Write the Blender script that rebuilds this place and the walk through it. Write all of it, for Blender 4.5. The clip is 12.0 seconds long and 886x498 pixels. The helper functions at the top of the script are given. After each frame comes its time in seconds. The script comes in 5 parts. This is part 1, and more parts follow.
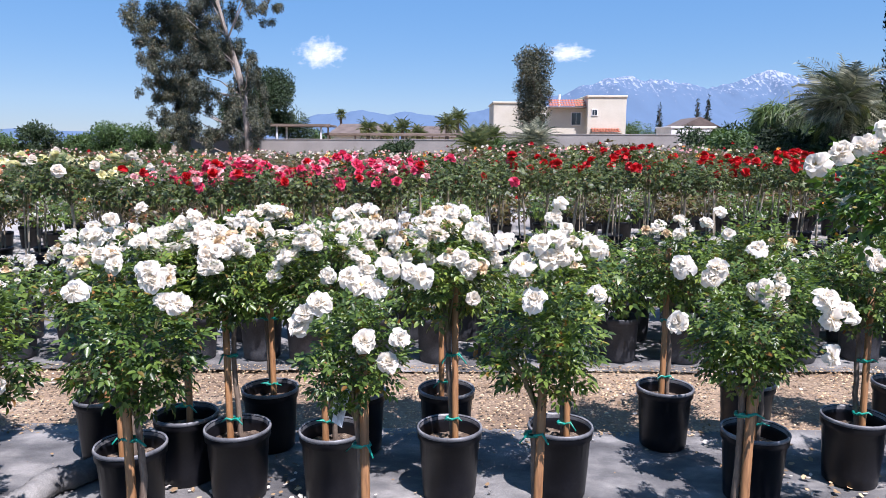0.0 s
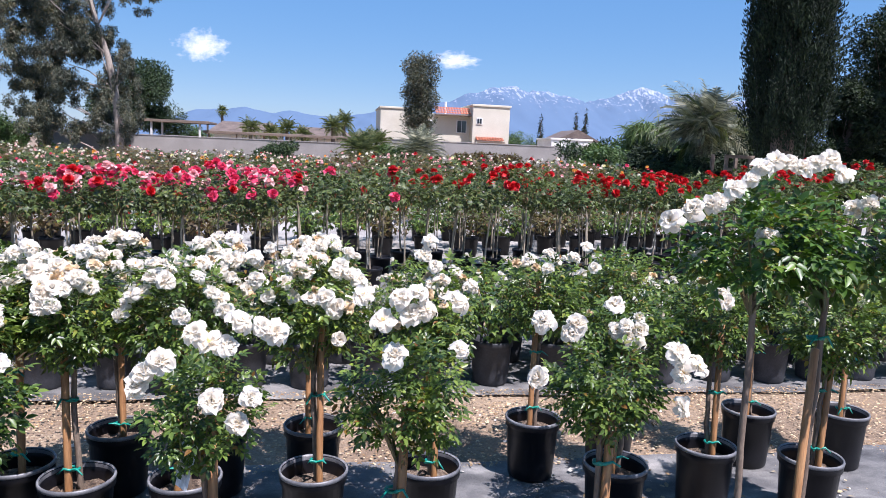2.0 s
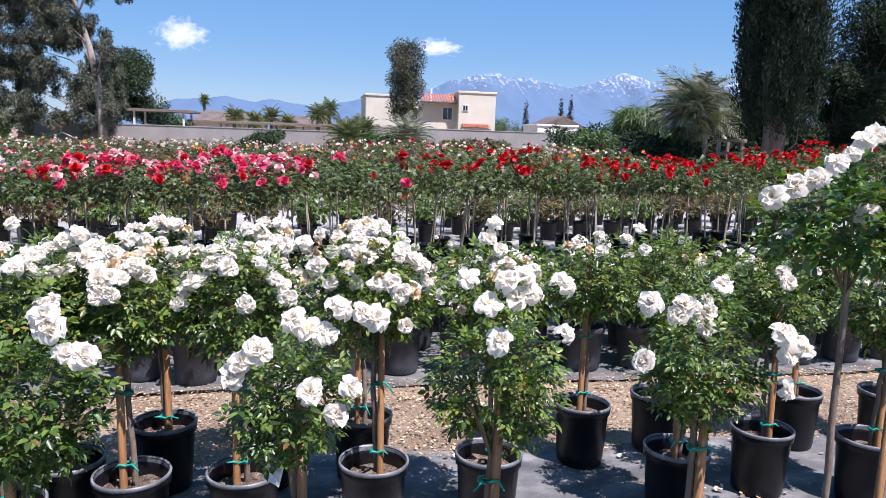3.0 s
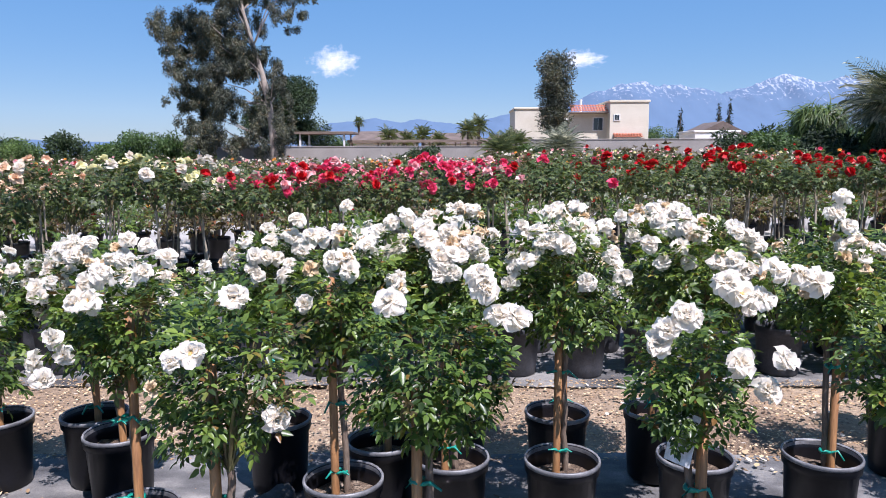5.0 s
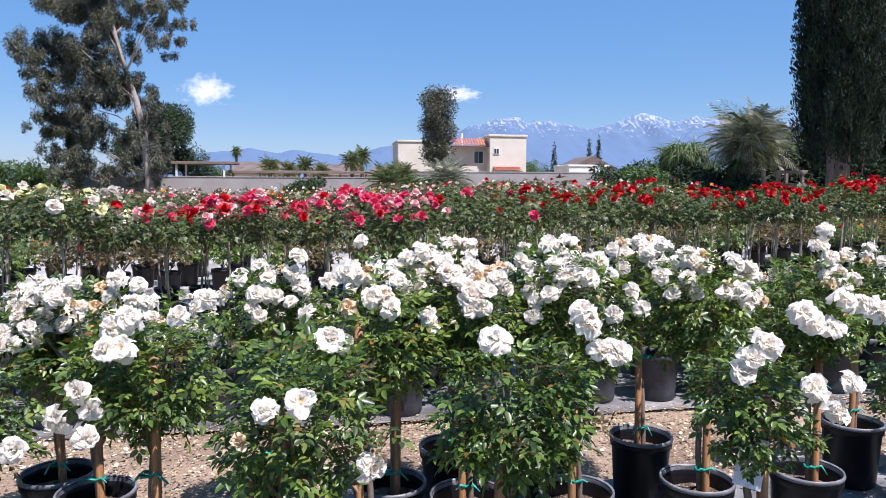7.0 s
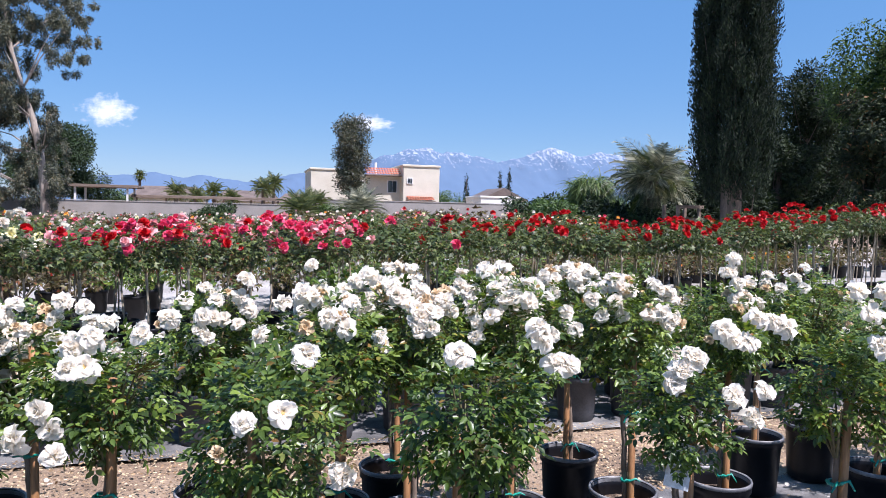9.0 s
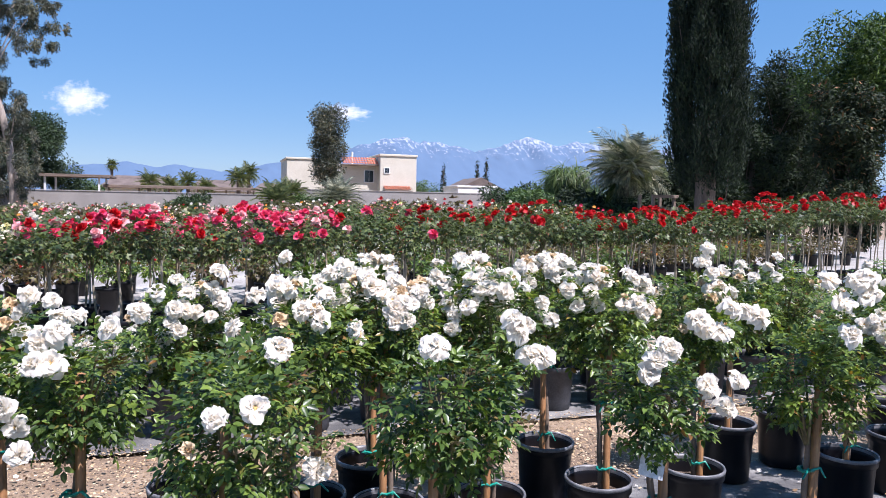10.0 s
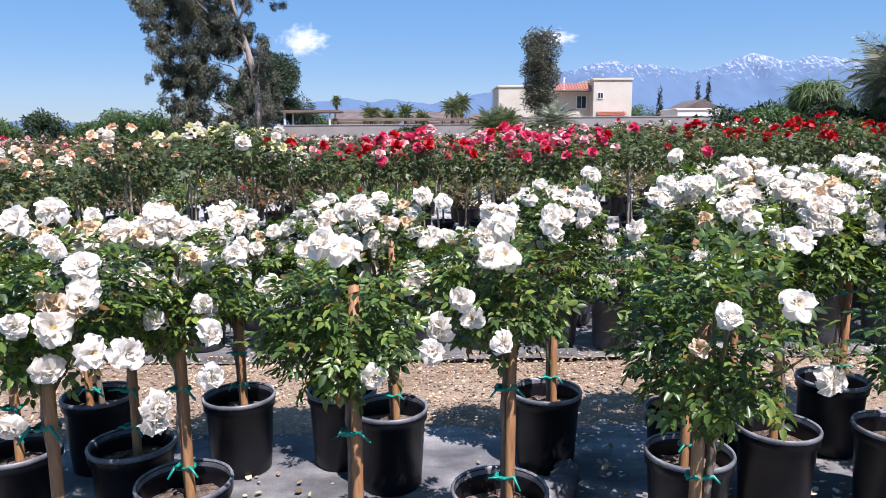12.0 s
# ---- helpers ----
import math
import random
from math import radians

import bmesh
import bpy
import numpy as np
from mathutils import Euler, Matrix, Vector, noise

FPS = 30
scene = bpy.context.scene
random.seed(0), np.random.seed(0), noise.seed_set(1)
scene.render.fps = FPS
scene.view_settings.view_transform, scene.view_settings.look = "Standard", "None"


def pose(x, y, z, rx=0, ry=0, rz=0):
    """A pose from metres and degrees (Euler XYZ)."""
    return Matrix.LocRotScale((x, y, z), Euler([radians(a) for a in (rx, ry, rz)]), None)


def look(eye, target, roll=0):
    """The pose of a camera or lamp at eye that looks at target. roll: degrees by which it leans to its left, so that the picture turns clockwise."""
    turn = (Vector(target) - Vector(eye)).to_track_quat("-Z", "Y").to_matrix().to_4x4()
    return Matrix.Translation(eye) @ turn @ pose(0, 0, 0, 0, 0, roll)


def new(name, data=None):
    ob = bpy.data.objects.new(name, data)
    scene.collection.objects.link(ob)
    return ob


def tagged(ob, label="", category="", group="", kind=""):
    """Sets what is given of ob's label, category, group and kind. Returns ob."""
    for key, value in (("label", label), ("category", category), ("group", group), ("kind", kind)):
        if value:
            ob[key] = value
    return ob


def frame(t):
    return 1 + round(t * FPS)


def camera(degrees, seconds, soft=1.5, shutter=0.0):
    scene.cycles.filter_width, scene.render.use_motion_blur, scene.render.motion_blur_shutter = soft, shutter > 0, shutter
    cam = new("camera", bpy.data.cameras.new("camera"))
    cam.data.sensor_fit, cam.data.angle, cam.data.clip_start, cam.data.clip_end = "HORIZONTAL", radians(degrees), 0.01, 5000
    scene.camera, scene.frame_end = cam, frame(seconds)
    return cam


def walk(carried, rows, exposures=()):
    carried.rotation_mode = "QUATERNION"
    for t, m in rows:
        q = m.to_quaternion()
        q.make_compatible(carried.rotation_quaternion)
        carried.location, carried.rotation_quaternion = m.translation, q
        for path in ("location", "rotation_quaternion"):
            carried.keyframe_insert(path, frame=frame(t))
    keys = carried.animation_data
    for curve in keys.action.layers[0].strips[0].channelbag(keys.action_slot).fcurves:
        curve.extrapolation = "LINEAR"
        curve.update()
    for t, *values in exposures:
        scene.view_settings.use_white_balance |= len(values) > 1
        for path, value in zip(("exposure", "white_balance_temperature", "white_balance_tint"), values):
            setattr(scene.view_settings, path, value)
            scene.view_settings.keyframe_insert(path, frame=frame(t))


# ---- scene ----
cam = camera(63.8, 12.0, soft=0.9)
PATH = [
    (0, (1.285, -1.061, 1.481), (1.29, 0.919, 1.194), 0.3),
    (0.5, (1.326, -1.042, 1.481), (1.358, 0.934, 1.172), -0.6),
    (1, (1.365, -1.044, 1.516), (1.47, 0.94, 1.285), 4.0),
    (1.5, (1.376, -1.024, 1.583), (1.532, 0.951, 1.308), 4.8),
    (2, (1.354, -0.971, 1.602), (1.679, 0.984, 1.332), 2.5),
    (2.5, (1.199, -0.907, 1.583), (1.588, 1.036, 1.31), 2.0),
    (2.7, (1.142, -0.885, 1.578), (1.537, 1.051, 1.269), 1.9),
    (4.3, (0.764, -0.619, 1.432), (0.862, 1.367, 1.212), 2.6),
    (4.5, (0.686, -0.625, 1.428), (0.785, 1.361, 1.211), 2.0),
    (5, (0.446, -0.694, 1.41), (0.413, 1.288, 1.143), -0.2),
    (5.5, (0.295, -0.677, 1.398), (0.103, 1.291, 1.098), 2.2),
    (6, (0.178, -0.571, 1.393), (0.142, 1.404, 1.075), -0.4),
    (6.5, (0.077, -0.556, 1.415), (0.163, 1.431, 1.206), 1.2),
    (7, (-0.034, -0.644, 1.421), (0.269, 1.325, 1.241), 0.2),
    (7.5, (-0.132, -0.691, 1.406), (0.323, 1.249, 1.23), -0.1),
    (7.7, (-0.154, -0.709, 1.408), (0.332, 1.227, 1.279), -0.6),
    (9.3, (-0.185, -0.749, 1.414), (0.362, 1.173, 1.32), 1.4),
    (9.5, (-0.17, -0.733, 1.41), (0.359, 1.192, 1.293), 1.2),
    (10, (-0.174, -0.734, 1.418), (0.432, 1.168, 1.295), 1.1),
    (10.5, (-0.229, -0.681, 1.403), (0.337, 1.235, 1.3), 1.9),
    (11, (-0.349, -0.561, 1.381), (0.021, 1.399, 1.23), -1.6),
    (11.5, (-0.504, -0.488, 1.331), (-0.256, 1.481, 1.087), 0.5),
    (12, (-0.752, -0.48, 1.303), (-0.709, 1.494, 0.981), -0.4),
]
walk(cam, [(t, look(eye, target, roll)) for t, eye, target, roll in PATH], exposures=[(0, 0.80, 5900, 23), (2.7, 0.80, 5900, 23), (5, 0.73, 5900, 23), (7.5, 0.77, 5900, 23), (10, 0.82, 5900, 23), (12, 0.80, 5900, 23)])

# ---- world, sun ----
SUN_ELEV, SUN_AZ = radians(62), radians(148)      # azimuth clockwise from +y: high sun behind the walker, a little to the right
to_sun = Vector((math.sin(SUN_AZ) * math.cos(SUN_ELEV), math.cos(SUN_AZ) * math.cos(SUN_ELEV), math.sin(SUN_ELEV)))
world = bpy.data.worlds.new("sky")
scene.world = world
world.use_nodes = True
wn = world.node_tree
sky = wn.nodes.new("ShaderNodeTexSky")
sky.sky_type, sky.sun_disc = "NISHITA", False
sky.sun_elevation, sky.sun_rotation = SUN_ELEV, SUN_AZ
sky.altitude, sky.air_density, sky.dust_density, sky.ozone_density = 200, 1.0, 0.1, 2.5
bg = wn.nodes["Background"]
bg.inputs["Strength"].default_value = 0.745
dim = wn.nodes.new("ShaderNodeHueSaturation")
dim.inputs["Value"].default_value = 0.06
even = wn.nodes.new("ShaderNodeGamma")
even.inputs["Gamma"].default_value = 0.66
deep = wn.nodes.new("ShaderNodeHueSaturation")
deep.inputs["Saturation"].default_value, deep.inputs["Hue"].default_value = 1.72, 0.505
wn.links.new(sky.outputs["Color"], dim.inputs["Color"])
wn.links.new(dim.outputs["Color"], even.inputs["Color"])
wn.links.new(even.outputs["Color"], deep.inputs["Color"])
clear = wn.nodes.new("ShaderNodeMix")
clear.data_type = "RGBA"
clear.inputs[0].default_value = 0.42                 # clear dry air: blue down to the horizon
clear.inputs[7].default_value = (0.20, 0.41, 0.66, 1)
wn.links.new(deep.outputs["Color"], clear.inputs[6])
wn.links.new(clear.outputs[2], bg.inputs["Color"])
sun_data = bpy.data.lights.new("sun", "SUN")
sun_data.energy, sun_data.angle, sun_data.color = 5.0, radians(0.55), (1.0, 0.955, 0.88)
sun = new("sun", sun_data)
sun.matrix_world = look(to_sun * 50, (0, 0, 0))

# ---- materials ----


def material(name, rough=0.6, metal=0.0):
    m = bpy.data.materials.new(name)
    m.use_nodes = True
    b = m.node_tree.nodes["Principled BSDF"]
    b.inputs["Roughness"].default_value, b.inputs["Metallic"].default_value = rough, metal
    return m, m.node_tree, b


def nd(tree, kind, **values):
    n = tree.nodes.new(kind)
    for k, v in values.items():
        n.inputs[k].default_value = v
    return n


def ramp(tree, fac, stops):
    r = tree.nodes.new("ShaderNodeValToRGB")
    els = r.color_ramp.elements
    while len(els) < len(stops):
        els.new(0.5)
    for e, (p, c) in zip(els, stops):
        e.position, e.color = p, (*c, 1)
    tree.links.new(fac, r.inputs["Fac"])
    return r.outputs["Color"]


def mix(tree, fac, a, b, mode="MIX"):
    m = tree.nodes.new("ShaderNodeMix")
    m.data_type, m.blend_type = "RGBA", mode
    for sock, v in ((m.inputs[0], fac), (m.inputs[6], a), (m.inputs[7], b)):
        if hasattr(v, "is_linked"):
            tree.links.new(v, sock)
        else:
            sock.default_value = v if isinstance(v, float) else (*v, 1)
    return m.outputs[2]


def noise_fac(tree, scale, detail=4.0, rough=0.6, coords="Object", stretch=None):
    tc = tree.nodes.new("ShaderNodeTexCoord")
    n = nd(tree, "ShaderNodeTexNoise", Scale=scale, Detail=detail, Roughness=rough)
    out = tc.outputs[coords]
    if stretch:
        mp = tree.nodes.new("ShaderNodeMapping")
        mp.inputs["Scale"].default_value = stretch
        tree.links.new(out, mp.inputs["Vector"])
        out = mp.outputs["Vector"]
    tree.links.new(out, n.inputs["Vector"])
    return n.outputs["Fac"]


def bump(tree, b, height, strength=0.3, distance=0.01):
    n = nd(tree, "ShaderNodeBump", Strength=strength, Distance=distance)
    tree.links.new(height, n.inputs["Height"])
    tree.links.new(n.outputs["Normal"], b.inputs["Normal"])


def surface(name, stops, scale, rough=0.8, fine=60.0, bumps=0.3, dist=0.01, coords="Object", stretch=None, metal=0.0):
    """Two scales of noise: large patches choose the colour, fine grain varies and embosses it."""
    m, tree, b = material(name, rough, metal)
    big, small = noise_fac(tree, scale, 5, 0.6, coords, stretch), noise_fac(tree, fine, 3, 0.6, coords, stretch)
    col = ramp(tree, big, stops)
    grain = ramp(tree, small, [(0.3, (0.72, 0.72, 0.72)), (0.7, (1.15, 1.15, 1.15))])
    tree.links.new(mix(tree, 1.0, col, grain, "MULTIPLY"), b.inputs["Base Color"])
    bump(tree, b, small, bumps, dist)
    return m


def leaf_material(name, dark, mid, light, rough=0.42, through_light=0.3, odd=None, patch=3.0):
    """Leaves that vary one by one and let some light through."""
    m, tree, b = material(name, rough)
    geo, info = tree.nodes.new("ShaderNodeNewGeometry"), tree.nodes.new("ShaderNodeObjectInfo")
    stops = [(0.0, dark), (0.5, mid), (0.93, light)] + ([(0.985, odd)] if odd else [])
    col = ramp(tree, geo.outputs["Random Per Island"], stops)
    tint = ramp(tree, info.outputs["Random"], [(0.0, (0.82, 0.88, 0.8)), (1.0, (1.15, 1.1, 1.0))])
    col = mix(tree, 1.0, col, tint, "MULTIPLY")
    broad = ramp(tree, noise_fac(tree, patch, 2.0), [(0.34, (0.74, 0.77, 0.76)), (0.66, (1.26, 1.18, 0.98))])
    col = mix(tree, 1.0, col, broad, "MULTIPLY")
    tree.links.new(col, b.inputs["Base Color"])
    t = tree.nodes.new("ShaderNodeBsdfTranslucent")
    tree.links.new(mix(tree, 1.0, col, (1.35, 1.35, 0.55), "MULTIPLY"), t.inputs["Color"])
    s = nd(tree, "ShaderNodeMixShader", Fac=through_light)
    tree.links.new(b.outputs[0], s.inputs[1])
    tree.links.new(t.outputs[0], s.inputs[2])
    tree.links.new(s.outputs[0], tree.nodes["Material Output"].inputs["Surface"])
    return m


def petal_material(name, a, b_col, rough=0.55, through_light=0.3):
    m, tree, b = material(name, rough)
    info = tree.nodes.new("ShaderNodeObjectInfo")
    col = mix(tree, noise_fac(tree, 38.0, 2.0), ramp(tree, info.outputs["Random"], [(0.0, a), (1.0, b_col)]), b_col)
    grain = ramp(tree, noise_fac(tree, 70.0), [(0.3, (0.94, 0.93, 0.91)), (0.6, (1.0, 1.0, 1.0))])
    col = mix(tree, 1.0, col, grain, "MULTIPLY")
    tree.links.new(col, b.inputs["Base Color"])
    t = tree.nodes.new("ShaderNodeBsdfTranslucent")
    tree.links.new(col, t.inputs["Color"])
    s = nd(tree, "ShaderNodeMixShader", Fac=through_light)
    tree.links.new(b.outputs[0], s.inputs[1])
    tree.links.new(t.outputs[0], s.inputs[2])
    tree.links.new(s.outputs[0], tree.nodes["Material Output"].inputs["Surface"])
    return m


M_SOIL = surface("sandy_soil", [(0.3, (0.17, 0.115, 0.075)), (0.55, (0.29, 0.21, 0.14)), (0.75, (0.41, 0.32, 0.225))], 1.3, 0.95, 45, 0.7, 0.02)
M_CHIP = leaf_material("pale_chips", (0.15, 0.095, 0.06), (0.31, 0.22, 0.15), (0.54, 0.44, 0.33), 0.85, 0.0)
M_FABRIC = surface("black_weed_fabric", [(0.32, (0.055, 0.053, 0.054)), (0.48, (0.13, 0.127, 0.125)), (0.6, (0.23, 0.222, 0.21)), (0.74, (0.38, 0.36, 0.335))], 2.4, 0.75, 150, 0.6, 0.006, "Object", (1.0, 1.7, 1))
M_GRAVEL = surface("grey_gravel", [(0.3, (0.22, 0.2, 0.18)), (0.55, (0.36, 0.34, 0.31)), (0.75, (0.5, 0.47, 0.44))], 0.6, 0.95, 30, 0.6, 0.02)
M_POT = surface("black_plastic", [(0.3, (0.005, 0.005, 0.007)), (0.65, (0.010, 0.010, 0.013)), (0.85, (0.03, 0.029, 0.029))], 5.0, 0.38, 90, 0.08, 0.002, "Object")
M_POT_DUSTY = surface("dusty_black_plastic", [(0.3, (0.02, 0.021, 0.025)), (0.6, (0.06, 0.062, 0.07)), (0.85, (0.14, 0.14, 0.15))], 4.0, 0.5, 90, 0.08, 0.002, "Object")
for m in (M_POT, M_POT_DUSTY):
    m.node_tree.nodes["Principled BSDF"].inputs["Specular IOR Level"].default_value = 0.3
# rim highlights painted in: mottled grey, lighter than the pot's black plastic
M_RIM = surface("highlit_grey_rim", [(0.3, (0.06, 0.061, 0.066)), (0.5, (0.16, 0.16, 0.168)), (0.7, (0.30, 0.30, 0.30))], 9.0, 0.45, 120, 0.1, 0.002)
M_CENTRE = surface("tan_stamens", [(0.3, (0.45, 0.28, 0.08)), (0.7, (0.7, 0.5, 0.2))], 60, 0.8, 200, 0.2, 0.002)
M_MULCH = surface("potting_mulch", [(0.35, (0.05, 0.032, 0.022)), (0.5, (0.16, 0.11, 0.075)), (0.72, (0.42, 0.33, 0.24))], 28, 0.95, 110, 0.9, 0.02)
M_STAKE = surface("bamboo_brown_stake", [(0.3, (0.20, 0.09, 0.035)), (0.55, (0.36, 0.18, 0.07)), (0.8, (0.46, 0.27, 0.12))], 9, 0.6, 60, 0.3, 0.003, "Object", (3, 3, 0.35))
M_STEM = surface("rose_stem_bark", [(0.3, (0.10, 0.065, 0.045)), (0.6, (0.22, 0.165, 0.12)), (0.8, (0.32, 0.26, 0.2))], 14, 0.8, 90, 0.5, 0.004, "Object", (2, 2, 0.5))
M_PALE_STEM = surface("pale_standard_stem", [(0.3, (0.24, 0.19, 0.13)), (0.6, (0.40, 0.34, 0.25)), (0.8, (0.5, 0.44, 0.35))], 8, 0.8, 60, 0.3, 0.004, "Object", (2, 2, 0.5))
M_CANE = surface("green_cane", [(0.3, (0.07, 0.10, 0.03)), (0.7, (0.17, 0.12, 0.06))], 9, 0.55, 60, 0.2, 0.002)
M_TIE = surface("teal_tie_tape", [(0.3, (0.0, 0.16, 0.12)), (0.7, (0.01, 0.30, 0.22))], 20, 0.4, 120, 0.1, 0.001)
M_TAG = surface("white_plastic_tag", [(0.3, (0.62, 0.64, 0.66)), (0.7, (0.78, 0.79, 0.8))], 12, 0.4, 80, 0.05, 0.001)
M_PRINT = surface("grey_print", [(0.3, (0.2, 0.21, 0.25)), (0.7, (0.3, 0.31, 0.36))], 12, 0.6, 80, 0.05, 0.001)
M_LEAF = leaf_material("rose_leaf", (0.026, 0.050, 0.014), (0.082, 0.140, 0.031), (0.19, 0.27, 0.06), 0.36, 0.3, (0.20, 0.10, 0.03), 7.0)
M_LEAF_LIGHT = leaf_material("fresh_rose_leaf", (0.026, 0.062, 0.012), (0.056, 0.125, 0.02), (0.14, 0.235, 0.04), 0.4, 0.25, (0.22, 0.16, 0.03), 6.0)
M_LEAF_ROW = leaf_material("row_rose_leaf", (0.022, 0.038, 0.013), (0.058, 0.09, 0.025), (0.12, 0.155, 0.045), 0.5, 0.22, (0.16, 0.06, 0.035))
M_LEAF_RED = leaf_material("reddish_rose_leaf", (0.05, 0.035, 0.02), (0.10, 0.07, 0.035), (0.13, 0.13, 0.045), 0.45, 0.28, (0.2, 0.06, 0.04))
M_WHITE = petal_material("white_petals", (0.90, 0.835, 0.72), (0.92, 0.88, 0.80), 0.9, 0.56)
M_CREAM = petal_material("cream_petals", (0.86, 0.74, 0.58), (0.88, 0.83, 0.74), 0.7, 0.45)
M_FADED = petal_material("faded_tan_petals", (0.52, 0.34, 0.16), (0.72, 0.56, 0.36), 0.7, 0.2)
M_RED = petal_material("deep_red_petals", (0.40, 0.003, 0.006), (0.60, 0.007, 0.010), 0.5, 0.25)
M_CHERRY = petal_material("cherry_petals", (0.62, 0.014, 0.075), (0.80, 0.075, 0.17), 0.5, 0.3)
M_PINK = petal_material("pink_white_petals", (0.84, 0.25, 0.31), (0.90, 0.56, 0.54), 0.5, 0.3)
M_YELLOW = petal_material("yellow_petals", (0.86, 0.79, 0.30), (0.89, 0.86, 0.58), 0.5, 0.3)
M_PEACH = petal_material("peach_petals", (0.82, 0.46, 0.28), (0.88, 0.68, 0.48), 0.5, 0.3)
M_ORANGE = petal_material("orange_petals", (0.85, 0.30, 0.05), (0.88, 0.5, 0.08), 0.5, 0.3)
M_EUCA = leaf_material("eucalyptus_leaf", (0.028, 0.038, 0.034), (0.060, 0.075, 0.060), (0.145, 0.145, 0.112), 0.5, 0.2, (0.16, 0.11, 0.07), 0.7)
M_OAK = leaf_material("dark_tree_leaf", (0.012, 0.027, 0.011), (0.026, 0.052, 0.02), (0.05, 0.085, 0.03), 0.7, 0.2)
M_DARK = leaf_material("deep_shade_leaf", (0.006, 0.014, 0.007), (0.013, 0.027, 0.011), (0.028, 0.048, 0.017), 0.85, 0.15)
M_CYPRESS = leaf_material("cypress_leaf", (0.004, 0.011, 0.006), (0.010, 0.022, 0.011), (0.027, 0.046, 0.021), 0.9, 0.1, None, 1.2)
M_TIPPED = leaf_material("brown_tipped_leaf", (0.008, 0.017, 0.008), (0.017, 0.031, 0.013), (0.038, 0.055, 0.02), 0.85, 0.12, (0.22, 0.12, 0.07), 1.5)
M_ACACIA = leaf_material("feathery_green_leaf", (0.012, 0.032, 0.008), (0.032, 0.07, 0.014), (0.08, 0.14, 0.028), 0.7, 0.25, None, 1.2)
M_SHRUB = leaf_material("shrub_leaf", (0.036, 0.07, 0.022), (0.062, 0.115, 0.034), (0.10, 0.165, 0.05), 0.55, 0.25, None, 0.9)
M_GRASSY = leaf_material("arching_blade", (0.035, 0.07, 0.018), (0.075, 0.125, 0.035), (0.15, 0.20, 0.075), 0.5, 0.25)
M_PALM = leaf_material("palm_frond_green", (0.045, 0.07, 0.03), (0.095, 0.13, 0.05), (0.18, 0.20, 0.085), 0.6, 0.25)
M_PALM_GREY = leaf_material("palm_frond_grey", (0.07, 0.085, 0.065), (0.17, 0.19, 0.155), (0.42, 0.43, 0.38), 0.5, 0.15)
M_BARK_PALE = surface("pale_eucalyptus_bark", [(0.3, (0.20, 0.16, 0.13)), (0.55, (0.38, 0.32, 0.27)), (0.75, (0.52, 0.46, 0.40))], 1.5, 0.85, 12, 0.4, 0.03, "Object", (2, 2, 0.4))
M_BARK = surface("brown_bark", [(0.3, (0.07, 0.05, 0.04)), (0.7, (0.18, 0.14, 0.11))], 3, 0.9, 20, 0.6, 0.03, "Object", (2, 2, 0.4))
M_BLOCK = surface("concrete_block", [(0.3, (0.25, 0.235, 0.22)), (0.7, (0.33, 0.31, 0.29))], 0.8, 0.9, 25, 0.3, 0.01)
M_MORTAR = surface("mortar", [(0.3, (0.27, 0.25, 0.23)), (0.7, (0.36, 0.34, 0.31))], 2, 0.95, 40, 0.4, 0.01)
M_STUCCO = surface("cream_stucco", [(0.3, (0.60, 0.55, 0.44)), (0.7, (0.68, 0.635, 0.53))], 0.7, 0.9, 30, 0.3, 0.01)
M_WHITEWALL = surface("white_stucco", [(0.3, (0.72, 0.70, 0.66)), (0.7, (0.8, 0.79, 0.76))], 0.7, 0.9, 30, 0.3, 0.01)
M_TILE = surface("terracotta_tile", [(0.3, (0.36, 0.10, 0.05)), (0.7, (0.52, 0.17, 0.09))], 3, 0.8, 25, 0.3, 0.02)
M_ROOF = surface("brown_roof", [(0.3, (0.10, 0.075, 0.065)), (0.7, (0.18, 0.14, 0.12))], 1.2, 0.9, 18, 0.4, 0.02)
M_TIMBER = surface("weathered_timber", [(0.3, (0.13, 0.095, 0.07)), (0.7, (0.25, 0.19, 0.15))], 3, 0.85, 40, 0.4, 0.01, "Object", (0.5, 3, 3))
M_PAINT = surface("white_paint", [(0.3, (0.7, 0.69, 0.66)), (0.7, (0.8, 0.79, 0.77))], 2, 0.6, 40, 0.1, 0.005)


def glass_material():
    m, tree, b = material("window_glass", 0.05)
    b.inputs["Base Color"].default_value = (0.03, 0.04, 0.05, 1)
    b.inputs["Specular IOR Level"].default_value = 0.8
    return m


M_GLASS = glass_material()


